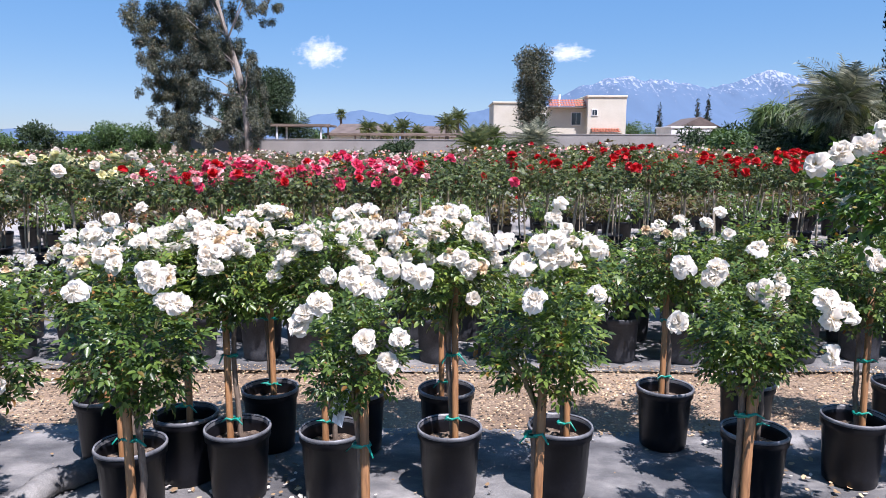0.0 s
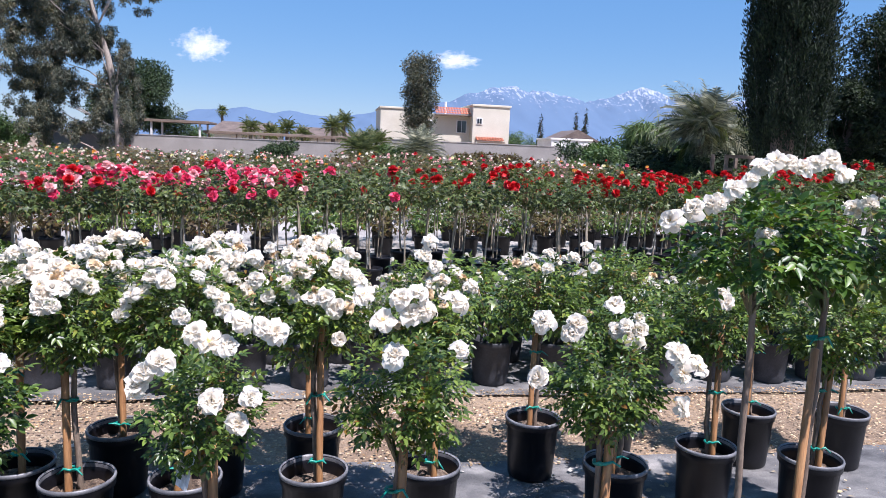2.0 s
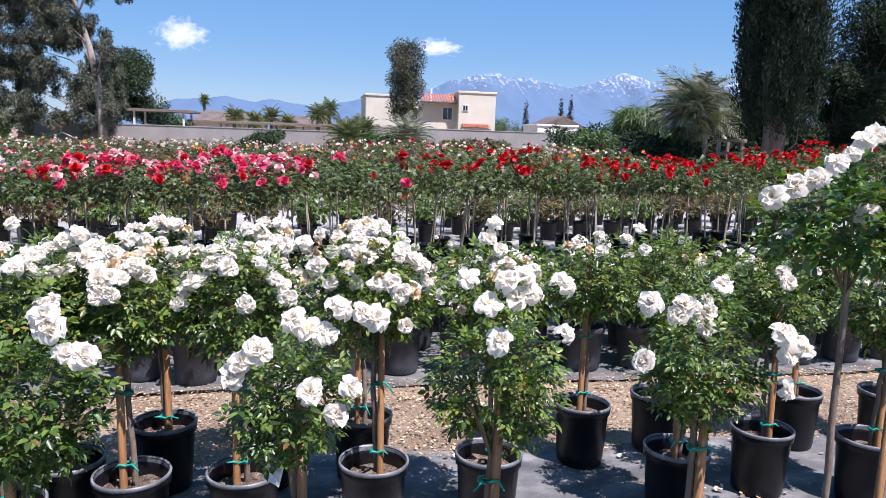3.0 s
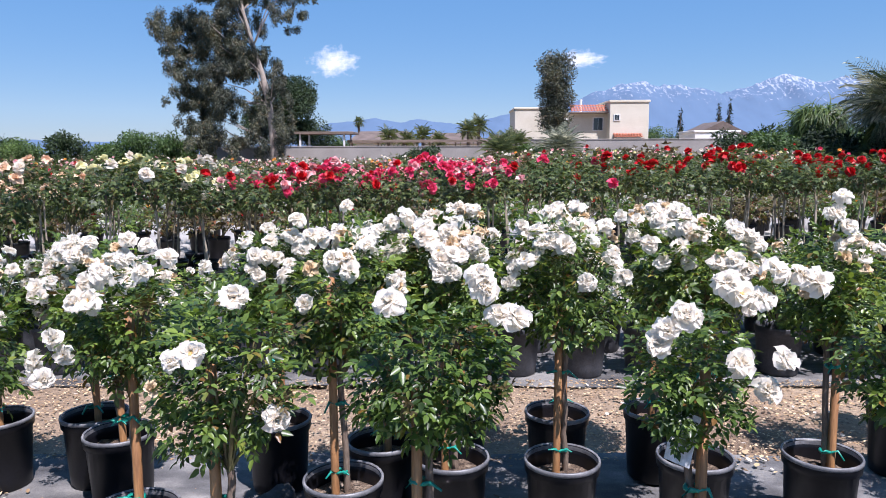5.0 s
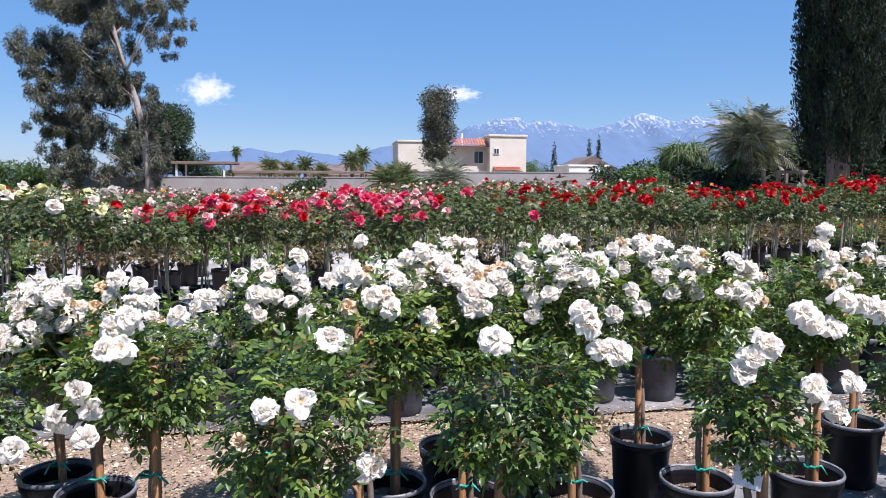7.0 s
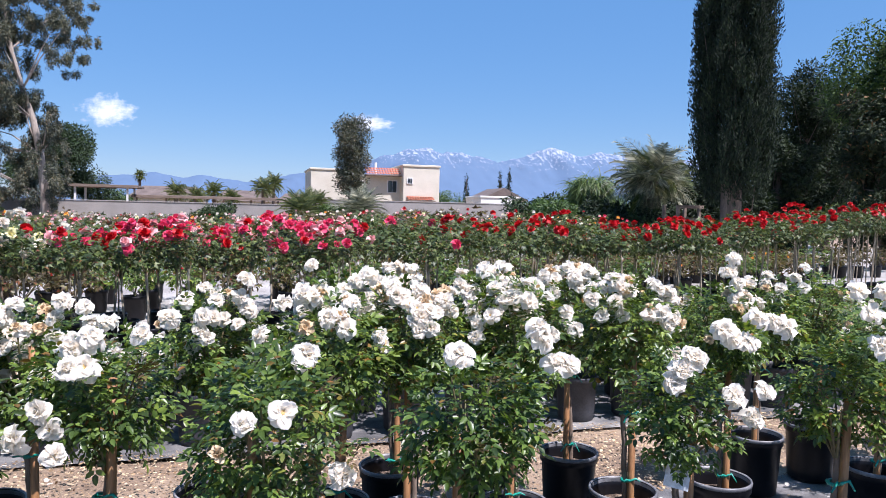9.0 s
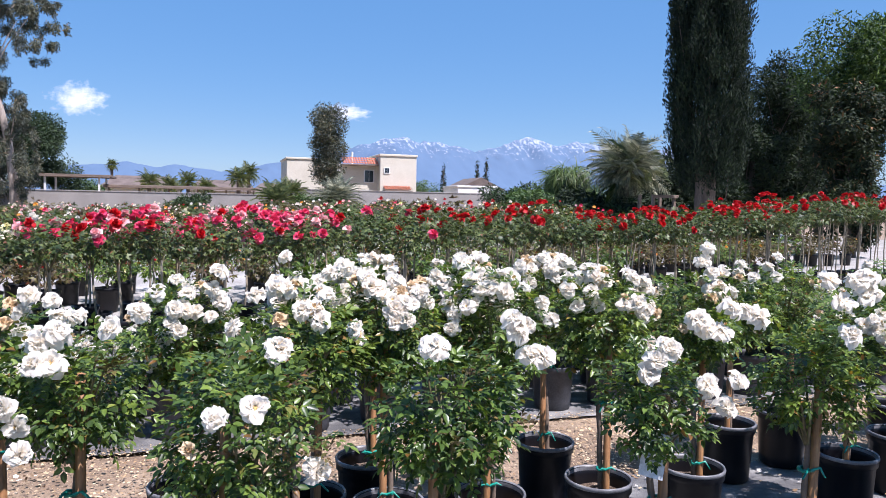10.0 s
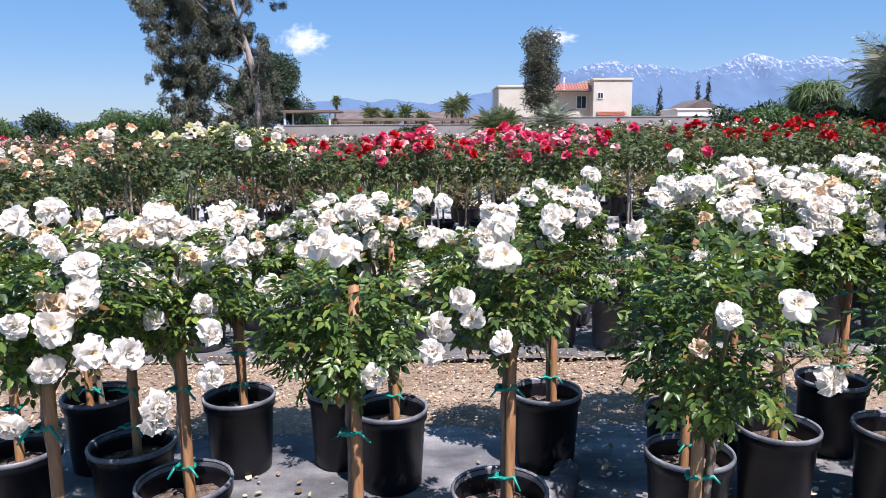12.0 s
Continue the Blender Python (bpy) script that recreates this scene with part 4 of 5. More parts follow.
# rows too far to pick apart
fr = np.random.default_rng(11)
leaves, blooms = {"row": [], "ruddy": []}, {}
ROW_KINDS = [("red", "cherry", "pink"), ("pink", "white", "orange"), ("white", "cream", "pink"), ("pink", "white", "yellow"), ("white", "pink", "orange"), ("pink", "cream"), ("white", "cream"), ("pink", "red"), ("white",), ("white", "pink")]
far_bloom = {k: (np.array([w.co for w in m[0].vertices]), np.array([p.vertices[:] for p in m[0].polygons])) for k, m in ROW_BLOOMS.items()}
for j, y in enumerate((14.6, 16.0, 17.4, 19.5, 22.0, 24.5, 27.5, 31.0, 35.0, 39.0)):
    for x in np.arange(-13 - y * 0.35, 6 + y * 0.22, 0.75 + 0.012 * y):
        c = np.array([x + fr.normal(0, 0.1), y + fr.normal(0, 0.1), ((1.12 if x > 1.5 else 0.9) if y < 30 else 0.8) + fr.normal(0, 0.06)])
        leaves["ruddy" if fr.random() < 0.5 else "row"].append(ball_leaves(fr, 90, (0.5, 0.45, 0.32), c, 0.16, template=(TRI_V, TRI_F)))
        leaves["row"].append(ball_leaves(fr, 40, (0.4, 0.35, 0.3), c - np.array([0, 0, 0.5]), 0.16, template=(TRI_V, TRI_F)))
        kinds = ROW_KINDS[j]
        n = int(fr.integers(2, 9))
        e = unit(n, fr)
        e[:, 2] = np.abs(e[:, 2])
        for k in range(n):
            v, f = far_bloom[kinds[int(fr.integers(len(kinds)))]]
            blooms.setdefault(kinds[int(fr.integers(len(kinds)))], []).append((v * fr.uniform(0.8, 1.3) + c + e[k] * np.array([0.5, 0.45, 0.36]), f))
field = thing("rose_field", pose(0, 0, 0), "distant rows of mixed garden roses in bloom", "rose field", kind="stuff")
part("foliage", mesh_np("foliage", *join_np(leaves["row"]), M_LEAF_ROW), None, field)
part("reddish_foliage", mesh_np("reddish_foliage", *join_np(leaves["ruddy"]), M_LEAF_RED), None, field, "reddish young leaves")
for kind, pieces in blooms.items():
    part("blooms", mesh_np("blooms", *join_np(pieces), ROW_BLOOMS[kind][0].materials[0], True), None, field, f"{kind} blooms")

# ---- boundary wall of concrete blocks ----
def block_wall(name, x0, x1, y, h):
    w = tagged(new(name, None), "grey concrete block wall behind the rose field", "wall", kind="structure")
    w.location = (0, y, 0)
    part("wall_body", box_bm(x1 - x0, 0.16, h - 0.06, ((x0 + x1) / 2, 0.12, h / 2 - 0.03)), M_BLOCK, w)
    part("coping", box_bm(x1 - x0 + 0.1, 0.24, 0.06, ((x0 + x1) / 2, 0.12, h - 0.02), 0.01), M_BLOCK, w)


block_wall("wall_north", -17.5, 3.2, 50.0, 1.92)
block_wall("wall_north_high", 3.2, 27.0, 50.05, 2.36)

# ---- trees and palms ----


def tree(name, x, y, label, bark, leaf, trunk, clumps, leaf_size, leaves, r, template=(BLADE_V, BLADE_F), limb=0.09, spread=0.5, droop=0.3, shell=0.4, category="tree"):
    """trunk: points with radii; clumps: (x, y, z, rx, ry, rz) from the tree's foot. Limbs run from the trunk to the clumps."""
    t = thing(name, pose(x, y, 0), label, category)
    pts = np.array([p[:3] for p in trunk], float)
    pieces = [tube_np(pts, [p[3] for p in trunk], 10)]
    part("trunk", mesh_np("trunk", *pieces[0], bark, True), None, t)
    for cx, cy, cz, *_ in clumps[::max(1, len(clumps) // 22)]:
        below = pts[pts[:, 2] < max(cz - 0.3, pts[0, 2] + 0.4)]
        root = below[np.argmin(np.abs(below[:, 2] - cz * 0.7))]
        mid = (root + (cx, cy, cz)) / 2 + r.normal(0, 0.15, 3)
        part("limb", mesh_np("limb", *tube_np([root, mid, (cx, cy, cz)], [limb, limb * 0.65, limb * 0.25], 6), bark, True), None, t)
    total = sum(c[3] * c[5] for c in clumps)
    fol = [ball_leaves(r, max(40, int(leaves * c[3] * c[5] / total)), c[3:], c[:3], leaf_size, spread, shell, 6, template, droop) for c in clumps]
    part("crown", mesh_np("crown", *join_np(fol), leaf), None, t)
    return t


tr = np.random.default_rng(31)
# tall eucalyptus in front of the wall
clumps = []
EUCA_MASSES = [(-4.4, 9.6, 1.3, 1.6), (-3.2, 11.6, 1.6, 1.7), (-1.6, 13.4, 1.6, 1.5), (0.4, 14.6, 1.7, 1.4), (-2.6, 8.2, 1.3, 1.5), (-4.6, 7.7, 1.0, 1.1), (-3.9, 5.0, 1.0, 1.3), (-2.9, 3.4, 1.2, 1.6), (-1.3, 6.2, 1.2, 1.7),
                       (-1.2, 10.2, 1.3, 1.6), (1.3, 12.4, 1.1, 1.2), (2.4, 9.9, 0.8, 1.0), (2.9, 11.6, 0.8, 0.9), (1.8, 14.0, 1.0, 1.0), (0.0, 4.2, 1.1, 1.6), (-0.6, 8.4, 1.1, 1.3), (1.1, 2.8, 1.0, 1.5), (-3.4, 1.8, 1.0, 0.9), (0.5, 7.0, 0.9, 1.2), (3.4, 13.2, 0.7, 0.7), (-1.0, 2.2, 1.0, 1.0), (-2.3, 5.2, 1.2, 1.4)]
EUCA_MASSES += [(-1.9, 7.3, 1.3, 1.5), (-3.3, 6.7, 1.2, 1.3), (-2.2, 9.8, 1.4, 1.4), (-2.5, 12.4, 1.3, 1.3), (-0.3, 12.0, 1.1, 1.2), (-3.8, 3.2, 1.0, 1.2), (1.9, 4.2, 0.7, 1.5), (1.8, 2.2, 0.8, 1.2), (1.5, 6.4, 0.6, 1.0), (-4.3, 6.1, 0.9, 1.2), (-4.1, 4.5, 0.9, 1.1), (-4.8, 8.8, 0.8, 1.0)]
for cx, cz, rx, rz in EUCA_MASSES:
    for _ in range(11):
        dx = cx + float(np.clip(tr.normal(0, rx * 0.62), -rx, rx))
        clumps.append((dx, abs(tr.normal(0, 1.3)) + 0.3 if abs(dx - 0.7) < 0.5 and cz < 9 else tr.normal(0, 1.3), cz + float(np.clip(tr.normal(0, rz * 0.5), -rz, rz)), rx * tr.uniform(0.24, 0.48), rx * 0.38, rz * tr.uniform(0.28, 0.52)))
tree("eucalyptus", -12.55, 46.0, "tall eucalyptus with pale bark and drooping grey-green leaves", M_BARK_PALE, M_EUCA,
     [(1.3, 0, -0.1, 0.34), (1.25, 0, 2.0, 0.27), (1.0, 0, 4.5, 0.21), (0.6, 0.1, 6.5, 0.18), (0.1, 0, 8.2, 0.14), (-0.5, 0.1, 10.5, 0.10), (-0.9, 0, 13.5, 0.05)],
     clumps, 0.165, 200000, tr, limb=0.055, droop=1.1, spread=0.9, shell=0.6)
# dark round tree behind the wall
tree("round_tree", -14.7, 62.0, "dense dark green round-headed tree behind the wall", M_BARK, M_OAK, [(0, 0, -0.1, 0.35), (0, 0, 3, 0.3), (0.2, 0, 6, 0.18)],
     [(float(np.clip(tr.normal(0, 1.5), -2.0, 2.0)), tr.normal(0, 1), 5.0 + float(np.clip(tr.normal(0, 1.4), -2.4, 2.0)), 1.35, 1.3, 1.15) for _ in range(20)] + [(3.0, 0, 3.4, 1.3, 1.2, 1.6), (3.6, 0, 2.4, 1.2, 1.2, 1.2)], 0.26, 30000, tr, limb=0.04, spread=0.8)
# slim dense tree before the house
tree("slim_tree", 9.6, 66.0, "dark slender tree standing before the cream house", M_BARK, M_EUCA, [(0, 0, -0.1, 0.25), (0, 0, 4, 0.2), (0, 0, 8, 0.1)],
     [(float(np.clip(tr.normal(0, 0.9), -1.3, 1.3)) * (1.15 - abs(z - 6.4) / 6), tr.normal(0, 0.6), z, 1.05, 1.0, 0.85) for z in np.linspace(3.6, 9.9, 34)], 0.26, 18000, tr, droop=0.0, limb=0.04, spread=0.8)
# Italian cypress
cy = []
for z in np.linspace(2.5, 11.6, 40):                  # upright plumes round a column
    reach = 1.10 * min(1.0, 0.72 + (z - 2.4) * 0.25) * min(1.0, (13.4 - z) / 5.2)
    for k in range(9):
        a, w = tr.uniform(0, 6.28), reach * tr.uniform(0.72, 1.06)
        cy.append((w * math.cos(a), w * math.sin(a), z, 0.2, 0.2, tr.uniform(0.5, 0.9)))
    cy += [(0, 0, z, reach * 0.9, reach * 0.9, 0.5)] * 2
tree("cypress", 14.02, 17.6, "tall dark columnar cypress with a thick bare trunk", M_BARK, M_CYPRESS, [(0, 0, -0.1, 0.40), (0, 0, 1.2, 0.30), (0, 0, 2.4, 0.3), (0, 0, 9, 0.08)], cy, 0.11, 140000, tr, limb=0.03, droop=-1.5, spread=0.28, shell=0.5)
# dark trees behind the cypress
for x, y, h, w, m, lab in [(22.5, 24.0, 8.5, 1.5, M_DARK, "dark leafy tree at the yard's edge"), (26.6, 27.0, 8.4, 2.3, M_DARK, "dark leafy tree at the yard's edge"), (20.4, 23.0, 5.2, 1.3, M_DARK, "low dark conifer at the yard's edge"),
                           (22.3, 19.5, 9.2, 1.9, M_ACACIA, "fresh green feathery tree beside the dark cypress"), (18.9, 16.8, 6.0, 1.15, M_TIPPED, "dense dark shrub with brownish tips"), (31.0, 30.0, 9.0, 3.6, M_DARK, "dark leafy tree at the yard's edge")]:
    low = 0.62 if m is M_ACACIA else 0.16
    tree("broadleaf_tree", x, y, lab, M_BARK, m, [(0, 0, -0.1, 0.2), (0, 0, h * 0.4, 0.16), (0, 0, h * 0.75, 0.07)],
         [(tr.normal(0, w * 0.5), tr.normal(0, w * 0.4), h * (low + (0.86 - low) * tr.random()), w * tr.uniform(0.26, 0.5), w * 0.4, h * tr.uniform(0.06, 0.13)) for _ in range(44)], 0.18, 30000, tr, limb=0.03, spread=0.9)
# low trees and shrubs along the far edge
SHRUBS = [(-19.2, 44, 3.1, 1.9, M_SHRUB), (-21.0, 44.5, 2.2, 1.3, M_SHRUB), (-25.2, 46, 3.0, 1.5, M_OAK), (-27.6, 46, 2.6, 1.9, M_SHRUB), (-30.2, 47, 2.9, 2.0, M_OAK), (-33.5, 47, 2.7, 2.2, M_SHRUB), (-37, 48, 3.0, 2.4, M_OAK), (-1.95, 46.3, 1.95, 1.15, M_OAK),
          (-17.2, 45, 2.6, 1.4, M_SHRUB), (5.6, 45.5, 2.0, 1.2, M_SHRUB), (21.5, 82, 4.2, 2.2, M_SHRUB), (24.5, 86, 4.6, 2.6, M_SHRUB), (28.5, 88, 4.3, 2.8, M_OAK), (12.6, 27.5, 2.3, 1.3, M_SHRUB), (14.2, 33.0, 2.6, 1.6, M_OAK), (-10, 63, 3.2, 1.8, M_SHRUB), (-41, 50, 3.2, 2.8, M_OAK),
          (10.0, 43.0, 1.75, 1.0, M_LEAF_RED), (12.5, 43.5, 1.7, 1.2, M_LEAF_RED), (33, 60, 4.6, 3.0, M_OAK), (38, 58, 4.4, 3.0, M_SHRUB), (19.5, 36, 3.0, 1.8, M_SHRUB), (13.8, 31.5, 2.4, 1.2, M_SHRUB), (17.6, 31, 3.0, 1.5, M_SHRUB)]
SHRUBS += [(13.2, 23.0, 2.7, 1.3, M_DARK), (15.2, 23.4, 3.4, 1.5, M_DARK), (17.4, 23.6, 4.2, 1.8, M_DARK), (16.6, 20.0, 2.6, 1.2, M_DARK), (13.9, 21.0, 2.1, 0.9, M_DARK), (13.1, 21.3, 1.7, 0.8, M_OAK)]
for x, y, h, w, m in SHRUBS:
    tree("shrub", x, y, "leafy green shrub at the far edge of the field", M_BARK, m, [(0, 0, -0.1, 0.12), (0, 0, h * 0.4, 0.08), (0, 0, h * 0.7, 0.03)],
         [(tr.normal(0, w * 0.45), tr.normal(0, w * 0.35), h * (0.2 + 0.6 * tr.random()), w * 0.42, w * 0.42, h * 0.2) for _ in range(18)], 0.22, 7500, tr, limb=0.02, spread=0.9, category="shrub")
# thin dark conifers on the skyline
for x, y, h in [(30.2, 95, 6.6), (35.2, 95, 7.4), (36.6, 95, 7.8)]:
    tree("slim_conifer", x, y, "thin dark conifer on the skyline", M_BARK, M_CYPRESS, [(0, 0, -0.1, 0.2), (0, 0, h, 0.04)], [(0, 0, z, 0.75 * (1.1 - z / h), 0.75 * (1.1 - z / h), 0.6) for z in np.linspace(1.5, h, 9)], 0.35, 1200, tr)
# weeping grass-like shrub
BLADE2_V = np.array([(0, 0.02, 0), (0, -0.02, 0), (0.3, 0.025, 0.10), (0.3, -0.025, 0.10), (0.65, 0.02, 0.02), (0.65, -0.02, 0.02), (1, 0, -0.3)])
BLADE2_F = np.array([(0, 1, 3), (0, 3, 2), (2, 3, 5), (2, 5, 4), (4, 5, 6)])
tree("ponytail_shrub", 15.3, 29.5, "weeping shrub of long arching green blades", M_BARK, M_GRASSY, [(0, 0, -0.1, 0.3), (0, 0, 1.2, 0.2), (0, 0, 2.2, 0.1)],
     [(tr.normal(0, 0.55), tr.normal(0, 0.4), z, 0.7, 0.7, 0.5) for z in (1.2, 1.6, 2.0, 2.4, 2.7, 3.0)], 0.85, 4800, tr, template=(BLADE2_V, BLADE2_F), droop=0.9, category="shrub")


def frond_mesh(name, mat, pairs=22, droop=0.55, width=0.24):
    """A feather frond, 1 long: an arching midrib with paired narrow leaflets."""
    def at(u):
        return np.array([u * (1 - 0.12 * u), 0, 0.28 * u - droop * u * u])
    pieces_v, pieces_f, n = [], [], 0
    for k in range(14):
        a, b = at(k / 14), at((k + 1) / 14)
        w = 0.012 * (1 - k / 15)
        pieces_v += [a + (0, w, 0), a - (0, w, 0), b - (0, w, 0), b + (0, w, 0)]
        pieces_f.append((n, n + 1, n + 2, n + 3))
        n += 4
    for k in range(pairs):
        u = 0.15 + 0.85 * k / pairs
        for s in (-1, 1):
            a = at(u)
            ln = width * math.sin(math.pi * min(1, 0.25 + 0.8 * u)) + 0.04
            tip = a + np.array([0.55 * ln, s * ln, -0.25 * ln + rng.normal(0, 0.02)])
            pieces_v += [a, a + (0.011, 0, 0), (a + tip) / 2 + (0.011, 0, 0.015), tip]
            pieces_f.append((n, n + 1, n + 2, n + 3))
            n += 4
    return mesh_np(name, np.array(pieces_v), np.array(pieces_f), mat)


frond_green, frond_grey = frond_mesh("frond", M_PALM, 30), frond_mesh("frond", M_PALM_GREY, 24, 0.62, 0.22)


def palm(x, y, h, r0, reach, count, fronds, label, r, lowest=-0.6, shaggy=0.0):
    t = thing("palm_tree", pose(x, y, 0), label, "palm tree")
    part("trunk", mesh_np("trunk", *wobbly((0, 0, -0.1), (0, 0, h), r0, r0 * 0.8, r, 8, 0.02, 10), M_BARK, True), None, t)
    for k in range(count):
        el = lowest + (1.45 - lowest) * (k / count)
        a = k * 2.4 + r.uniform(-0.2, 0.2)
        s = reach * r.uniform(0.85 - 0.35 * shaggy, 1.1)
        pick = fronds if shaggy == 0 or r.random() < 0.82 else frond_green
        part("frond", pick, None, t, m=Matrix.Translation((0, 0, h)) @ Matrix.Rotation(a, 4, "Z") @ Matrix.Rotation(-el - r.normal(0, 0.2) * shaggy, 4, "Y") @ Matrix.Rotation(r.normal(0, 0.7) * shaggy, 4, "X") @ Matrix.Diagonal((s, s, s, 1)))
    return t


pr = np.random.default_rng(41)
palm(13.8, 21.6, 2.75, 0.3, 2.05, 110, frond_grey, "grey-green feather palm with shaggy drooping fronds", pr, -1.15, 1.0)
palm(7.1, 44.5, 1.5, 0.25, 2.1, 80, frond_grey, "squat silvery palm in front of the wall", pr, -0.7)
palm(3.4, 45.5, 1.4, 0.22, 1.9, 40, frond_green, "green fan palm by the block wall", pr, -0.6)
palm(4.6, 48.0, 1.9, 0.2, 1.6, 34, frond_green, "green fan palm by the block wall", pr, -0.5)
palm(-15.6, 120, 6.6, 0.25, 1.3, 60, frond_green, "tall thin-trunked palm on the skyline", pr, -1.5, 0.3)
for x, y, h, w in [(-6.5, 75, 3.4, 2.0), (-3.0, 78, 3.6, 2.0), (1.8, 70, 3.8, 2.0), (3.0, 76, 4.6, 1.9), (-5.0, 82, 3.2, 2.0), (-1.2, 74, 3.0, 1.6)]:
    palm(x, y, h - 0.3, 0.22, w * 0.85, 44, frond_green, "green palm rising behind the wall", pr, -0.9, 0.5)

# ---- buildings ----


def building(name, x, y, label, category="house"):
    return thing(name, pose(x, y, 0), label, category)


def window_part(parent, x, y, z, w, h):
    wd = part("window", box_bm(w + 0.16, 0.08, h + 0.16, (0, 0, 0), 0.01), M_PAINT, parent, "white-framed window", pose(x, y, z))
    for s in (-1, 1):
        part("pane", box_bm(w / 2 - 0.04, 0.03, h, (s * w / 4, -0.04, 0)), M_GLASS, wd)


def tiled_slope(parent, x, y, z, w, d, rise, name="tile_roof"):
    """A strip of barrel tiles sloping up to the back."""
    pieces = []
    nt = int(w / 0.28)
    ang = np.linspace(0, math.pi, 6)
    for k in range(nt):
        cx = x - w / 2 + (k + 0.5) * w / nt
        for c in range(3):
            v = [(cx - 0.13 * math.cos(a), y + d * (c + e) / 3, z + rise * (c + e) / 3 + 0.09 * math.sin(a) + (0.05 if e == 0 else 0)) for e in (0, 1) for a in ang]
            pieces.append((np.array(v), np.array([(i, i + 1, 7 + i, 6 + i) for i in range(5)])))
    tagged(part(name, mesh_np(name, *join_np(pieces), M_TILE), None, parent), "red barrel tile roof", kind="stuff")
    part("roof_board", box_bm(w, d, 0.1, (x, y + d / 2, z - 0.04), 0.01), M_TIMBER, parent)


house = building("house", 12.0, 72.0, "two-storey cream stucco house with red tile trim")
part("wall", box_bm(3.9, 7.0, 6.42, (5.95, 3.5, 3.21), 0.03), M_STUCCO, house, "right wing wall")
part("wall", box_bm(6.6, 6.0, 5.55, (0.75, 4.4, 2.775), 0.03), M_STUCCO, house, "recessed middle wall")
part("wall", box_bm(3.4, 6.6, 5.8, (-3.75, 4.0, 2.9), 0.03), M_STUCCO, house, "left wing wall")
part("parapet", box_bm(4.1, 7.2, 0.22, (5.95, 3.5, 6.5), 0.03), M_STUCCO, house)
part("parapet", box_bm(3.6, 6.8, 0.2, (-3.75, 4.0, 5.87), 0.03), M_STUCCO, house)
tiled_slope(house, 2.1, 0.5, 5.45, 3.75, 1.3, 0.75)
tiled_slope(house, 5.8, -1.1, 2.85, 2.9, 1.1, 0.4, "porch_roof")
part("post", box_bm(0.25, 0.25, 2.8, (7.2, -0.9, 1.4), 0.02), M_STUCCO, house)
part("post", box_bm(0.25, 0.25, 2.8, (4.4, -0.9, 1.4), 0.02), M_STUCCO, house)
window_part(house, 3.1, 1.36, 4.3, 0.95, 1.2)
window_part(house, 4.7, -0.04, 4.9, 0.5, 0.5)
window_part(house, -0.6, 1.36, 4.2, 1.1, 1.1)
part("chimney_pipe", mesh_np("chimney_pipe", *tube_np([(1.6, 3, 5.4), (1.6, 3, 6.9)], [0.12, 0.12], 8), M_PAINT, True), None, house)

garage = building("garage", 26.4, 71.0, "low white outbuilding with a dark pitched roof")
part("wall", box_bm(4.4, 5.0, 3.4, (0.0, 2.5, 1.7), 0.03), M_WHITEWALL, garage)
part("parapet", box_bm(4.6, 5.2, 0.2, (0.0, 2.5, 3.45), 0.03), M_WHITEWALL, garage)


def gable(parent, x, y, z, w, d, rise, mat):
    bm = bmesh.new()
    vs = [bm.verts.new(p) for p in [(x - w / 2, y, z), (x + w / 2, y, z), (x, y, z + rise), (x - w / 2, y + d, z), (x + w / 2, y + d, z), (x, y + d, z + rise)]]
    for q in [(0, 1, 2), (3, 5, 4), (0, 2, 5, 3), (1, 4, 5, 2), (0, 3, 4, 1)]:
        bm.faces.new([vs[k] for k in q])
    return part("roof", bm, mat, parent, "dark pitched roof")


cottage = building("cottage", 31.6, 84.0, "single-storey house with a dark gabled roof")
part("wall", box_bm(6.0, 6.0, 3.4, (0, 3, 1.7), 0.03), M_WHITEWALL, cottage)
gable(cottage, 0, -0.4, 3.4, 6.8, 6.8, 1.6, M_ROOF)
for x, y, w, z, h in [(-8.5, 88, 9.0, 2.7, 1.5), (0.5, 90, 8.5, 2.6, 1.4), (8.0, 95, 8.0, 2.6, 1.3)]:
    b = building("far_house", x, y, "far brown-roofed single-storey house behind the wall")
    part("wall", box_bm(w - 0.6, 6.0, z, (0, 3, z / 2), 0.03), M_STUCCO, b)
    bm = bmesh.new()
    vs = [bm.verts.new(p) for p in [(-w / 2, -0.4, z), (w / 2, -0.4, z), (w / 2, 6.4, z), (-w / 2, 6.4, z), (-w / 2 + 1.5, 3, z + h), (w / 2 - 1.5, 3, z + h)]]
    for q in [(0, 1, 5, 4), (1, 2, 5), (2, 3, 4, 5), (3, 0, 4), (0, 3, 2, 1)]:
        bm.faces.new([vs[k] for k in q])
    part("roof", bm, M_ROOF, b, "brown hipped roof")

carport = building("carport", -9.9, 56.0, "open carport with a flat timber roof on white posts", "carport")
part("roof", box_bm(4.6, 4.0, 0.16, (0, 2.0, 3.05), 0.02), M_TIMBER, carport)
part("fascia", box_bm(4.7, 0.08, 0.2, (0, -0.05, 3.03), 0.01), M_TIMBER, carport)
for x in (-1.9, 1.6):
    for y in (0.2, 3.8):
        part("post", box_bm(0.14, 0.14, 3.0, (x, y, 1.48), 0.01), M_PAINT, carport)
long_shed = building("long_carport", -2.6, 57.0, "long low carport roof with a brown fascia", "carport")
part("roof", box_bm(11.0, 4.5, 0.12, (0, 2.2, 2.42), 0.02), M_ROOF, long_shed)
part("fascia", box_bm(11.1, 0.08, 0.2, (0, -0.09, 2.36), 0.01), M_TIMBER, long_shed)
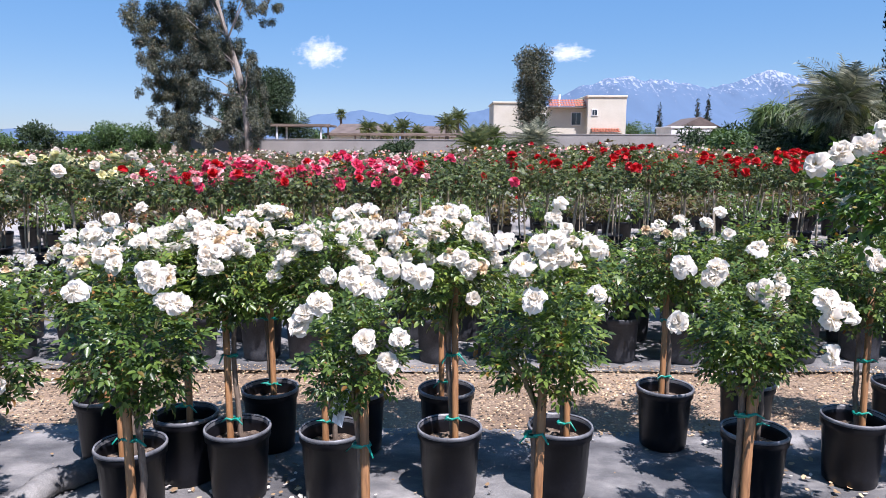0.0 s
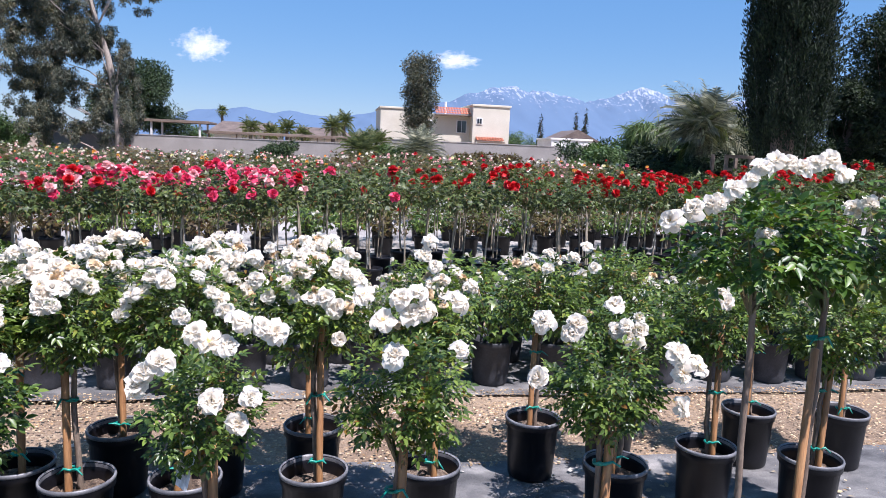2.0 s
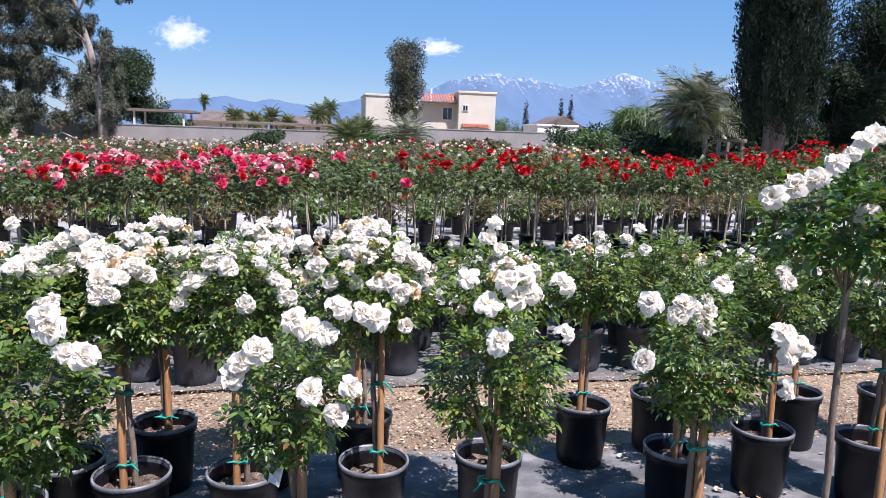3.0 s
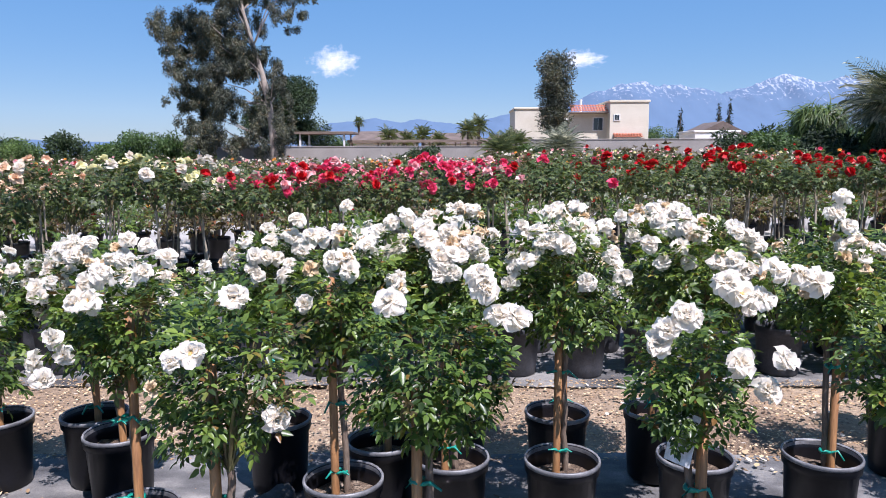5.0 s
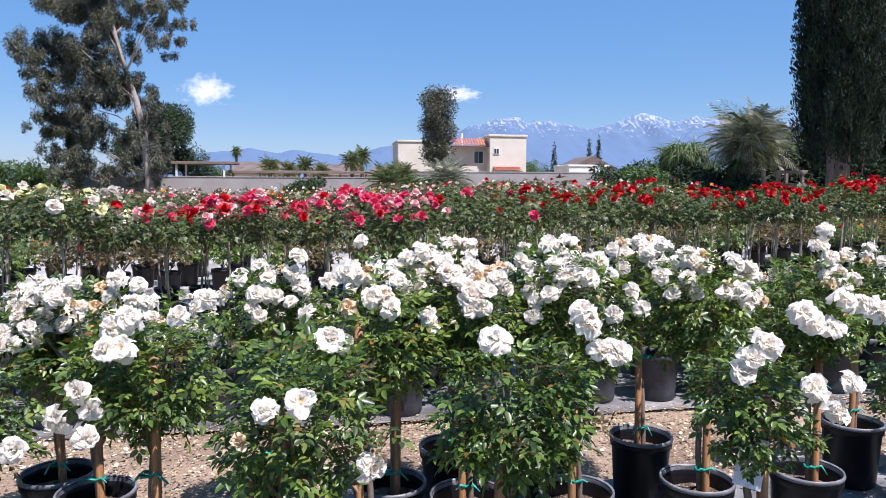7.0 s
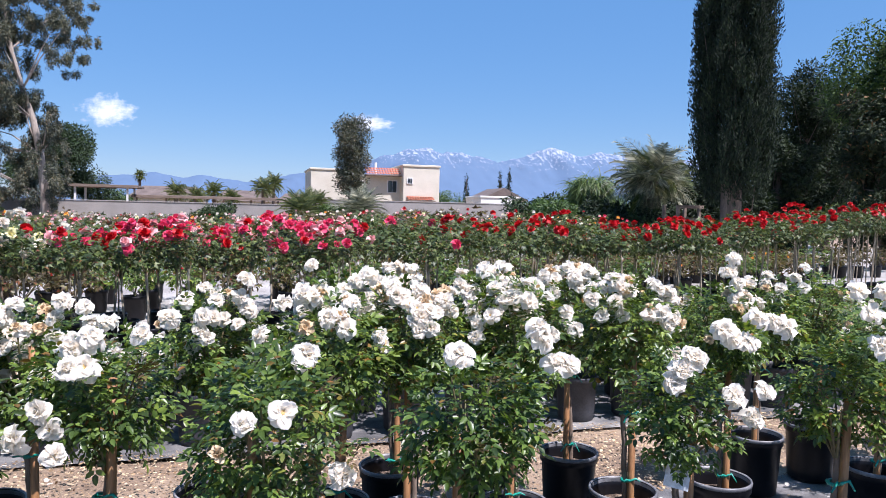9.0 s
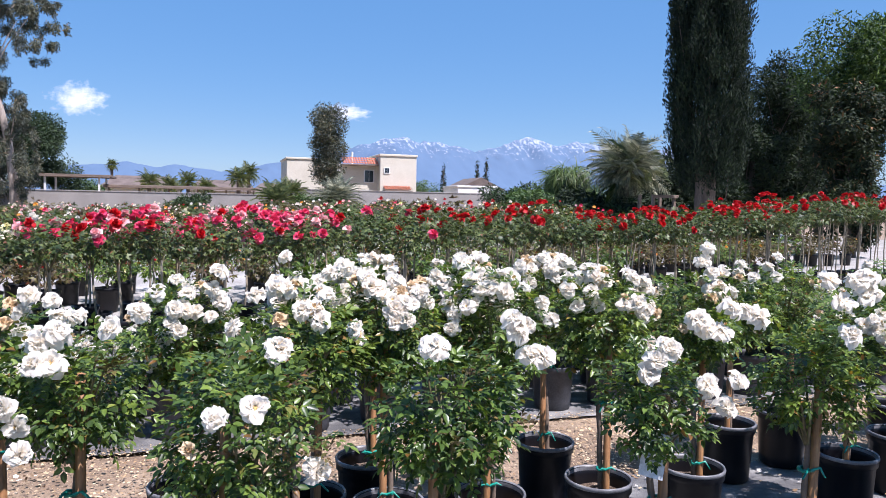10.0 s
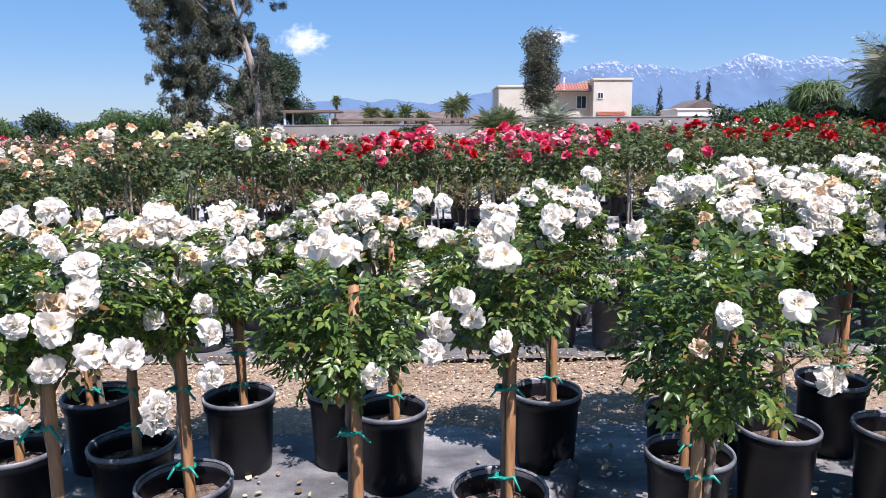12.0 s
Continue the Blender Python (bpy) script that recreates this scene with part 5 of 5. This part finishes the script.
for x in np.linspace(-5.2, 5.2, 6):
    part("post", box_bm(0.12, 0.12, 2.36, (x, 0.3, 1.18), 0.01), M_TIMBER, long_shed)
pergola = building("timber_frame", 13.95, 19.6, "small weathered timber frame under the palm", "timber frame")
for x in (-0.4, 0.4):
    for y in (0, 0.8):
        part("post", box_bm(0.1, 0.1, 1.9, (x, y, 0.95), 0.008), M_TIMBER, pergola)
for z in (1.1, 1.45, 1.85):
    part("rail", box_bm(1.0, 0.05, 0.1, (0, -0.08, z), 0.006), M_TIMBER, pergola)

# ---- mountains and clouds ----
RIDGE = [(-4200, 60), (-2300, 90), (-1500, 70), (-900, 60), (-650, 150), (-420, 182), (-100, 165), (30, 150), (250, 195), (580, 262), (800, 345), (1020, 350), (1160, 328), (1285, 305), (1430, 322), (1500, 350), (1590, 410), (1690, 370), (1780, 362), (1955, 378), (2300, 350), (2900, 300), (4300, 180)]
rxs, rzs = zip(*RIDGE)
mx = np.linspace(-4200, 4300, 420)
rows = 26
mv = []
for j in range(rows):
    u = j / (rows - 1)
    for x in mx:
        crest = np.interp(x, rxs, rzs)
        g = noise.fractal((x * 0.009, u * 3.0, 0.3), 1.0, 2.1, 6)
        mv.append((x, 2900 + 640 * u, crest * (u ** 0.8) * (1 + 0.115 * g * (0.7 + 0.8 * u * (1 - u) * 2)) - 12))
mf = np.array([(j * 420 + i, j * 420 + i + 1, (j + 1) * 420 + i + 1, (j + 1) * 420 + i) for j in range(rows - 1) for i in range(419)])
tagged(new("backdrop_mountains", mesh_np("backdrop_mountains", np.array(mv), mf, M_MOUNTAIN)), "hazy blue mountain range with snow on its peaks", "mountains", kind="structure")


def cloud(x, y, z, w, h):
    bm = bmesh.new()
    bmesh.ops.create_grid(bm, x_segments=8, y_segments=8, size=1.0, matrix=Matrix.Rotation(radians(90), 4, "X"))
    me = bpy.data.meshes.new("backdrop_cloud")
    bm.to_mesh(me)
    bm.free()
    me.materials.append(M_CLOUD)
    ob = tagged(new("backdrop_cloud", me), "small white fair-weather cloud", "cloud", kind="structure")
    ob.matrix_world = Matrix.Translation((x, y, z)) @ Matrix.Diagonal((w, 1, h, 1))
    ob.visible_shadow = False


cloud(-660, 4000, 500, 165, 105)
cloud(690, 4000, 508, 170, 62)
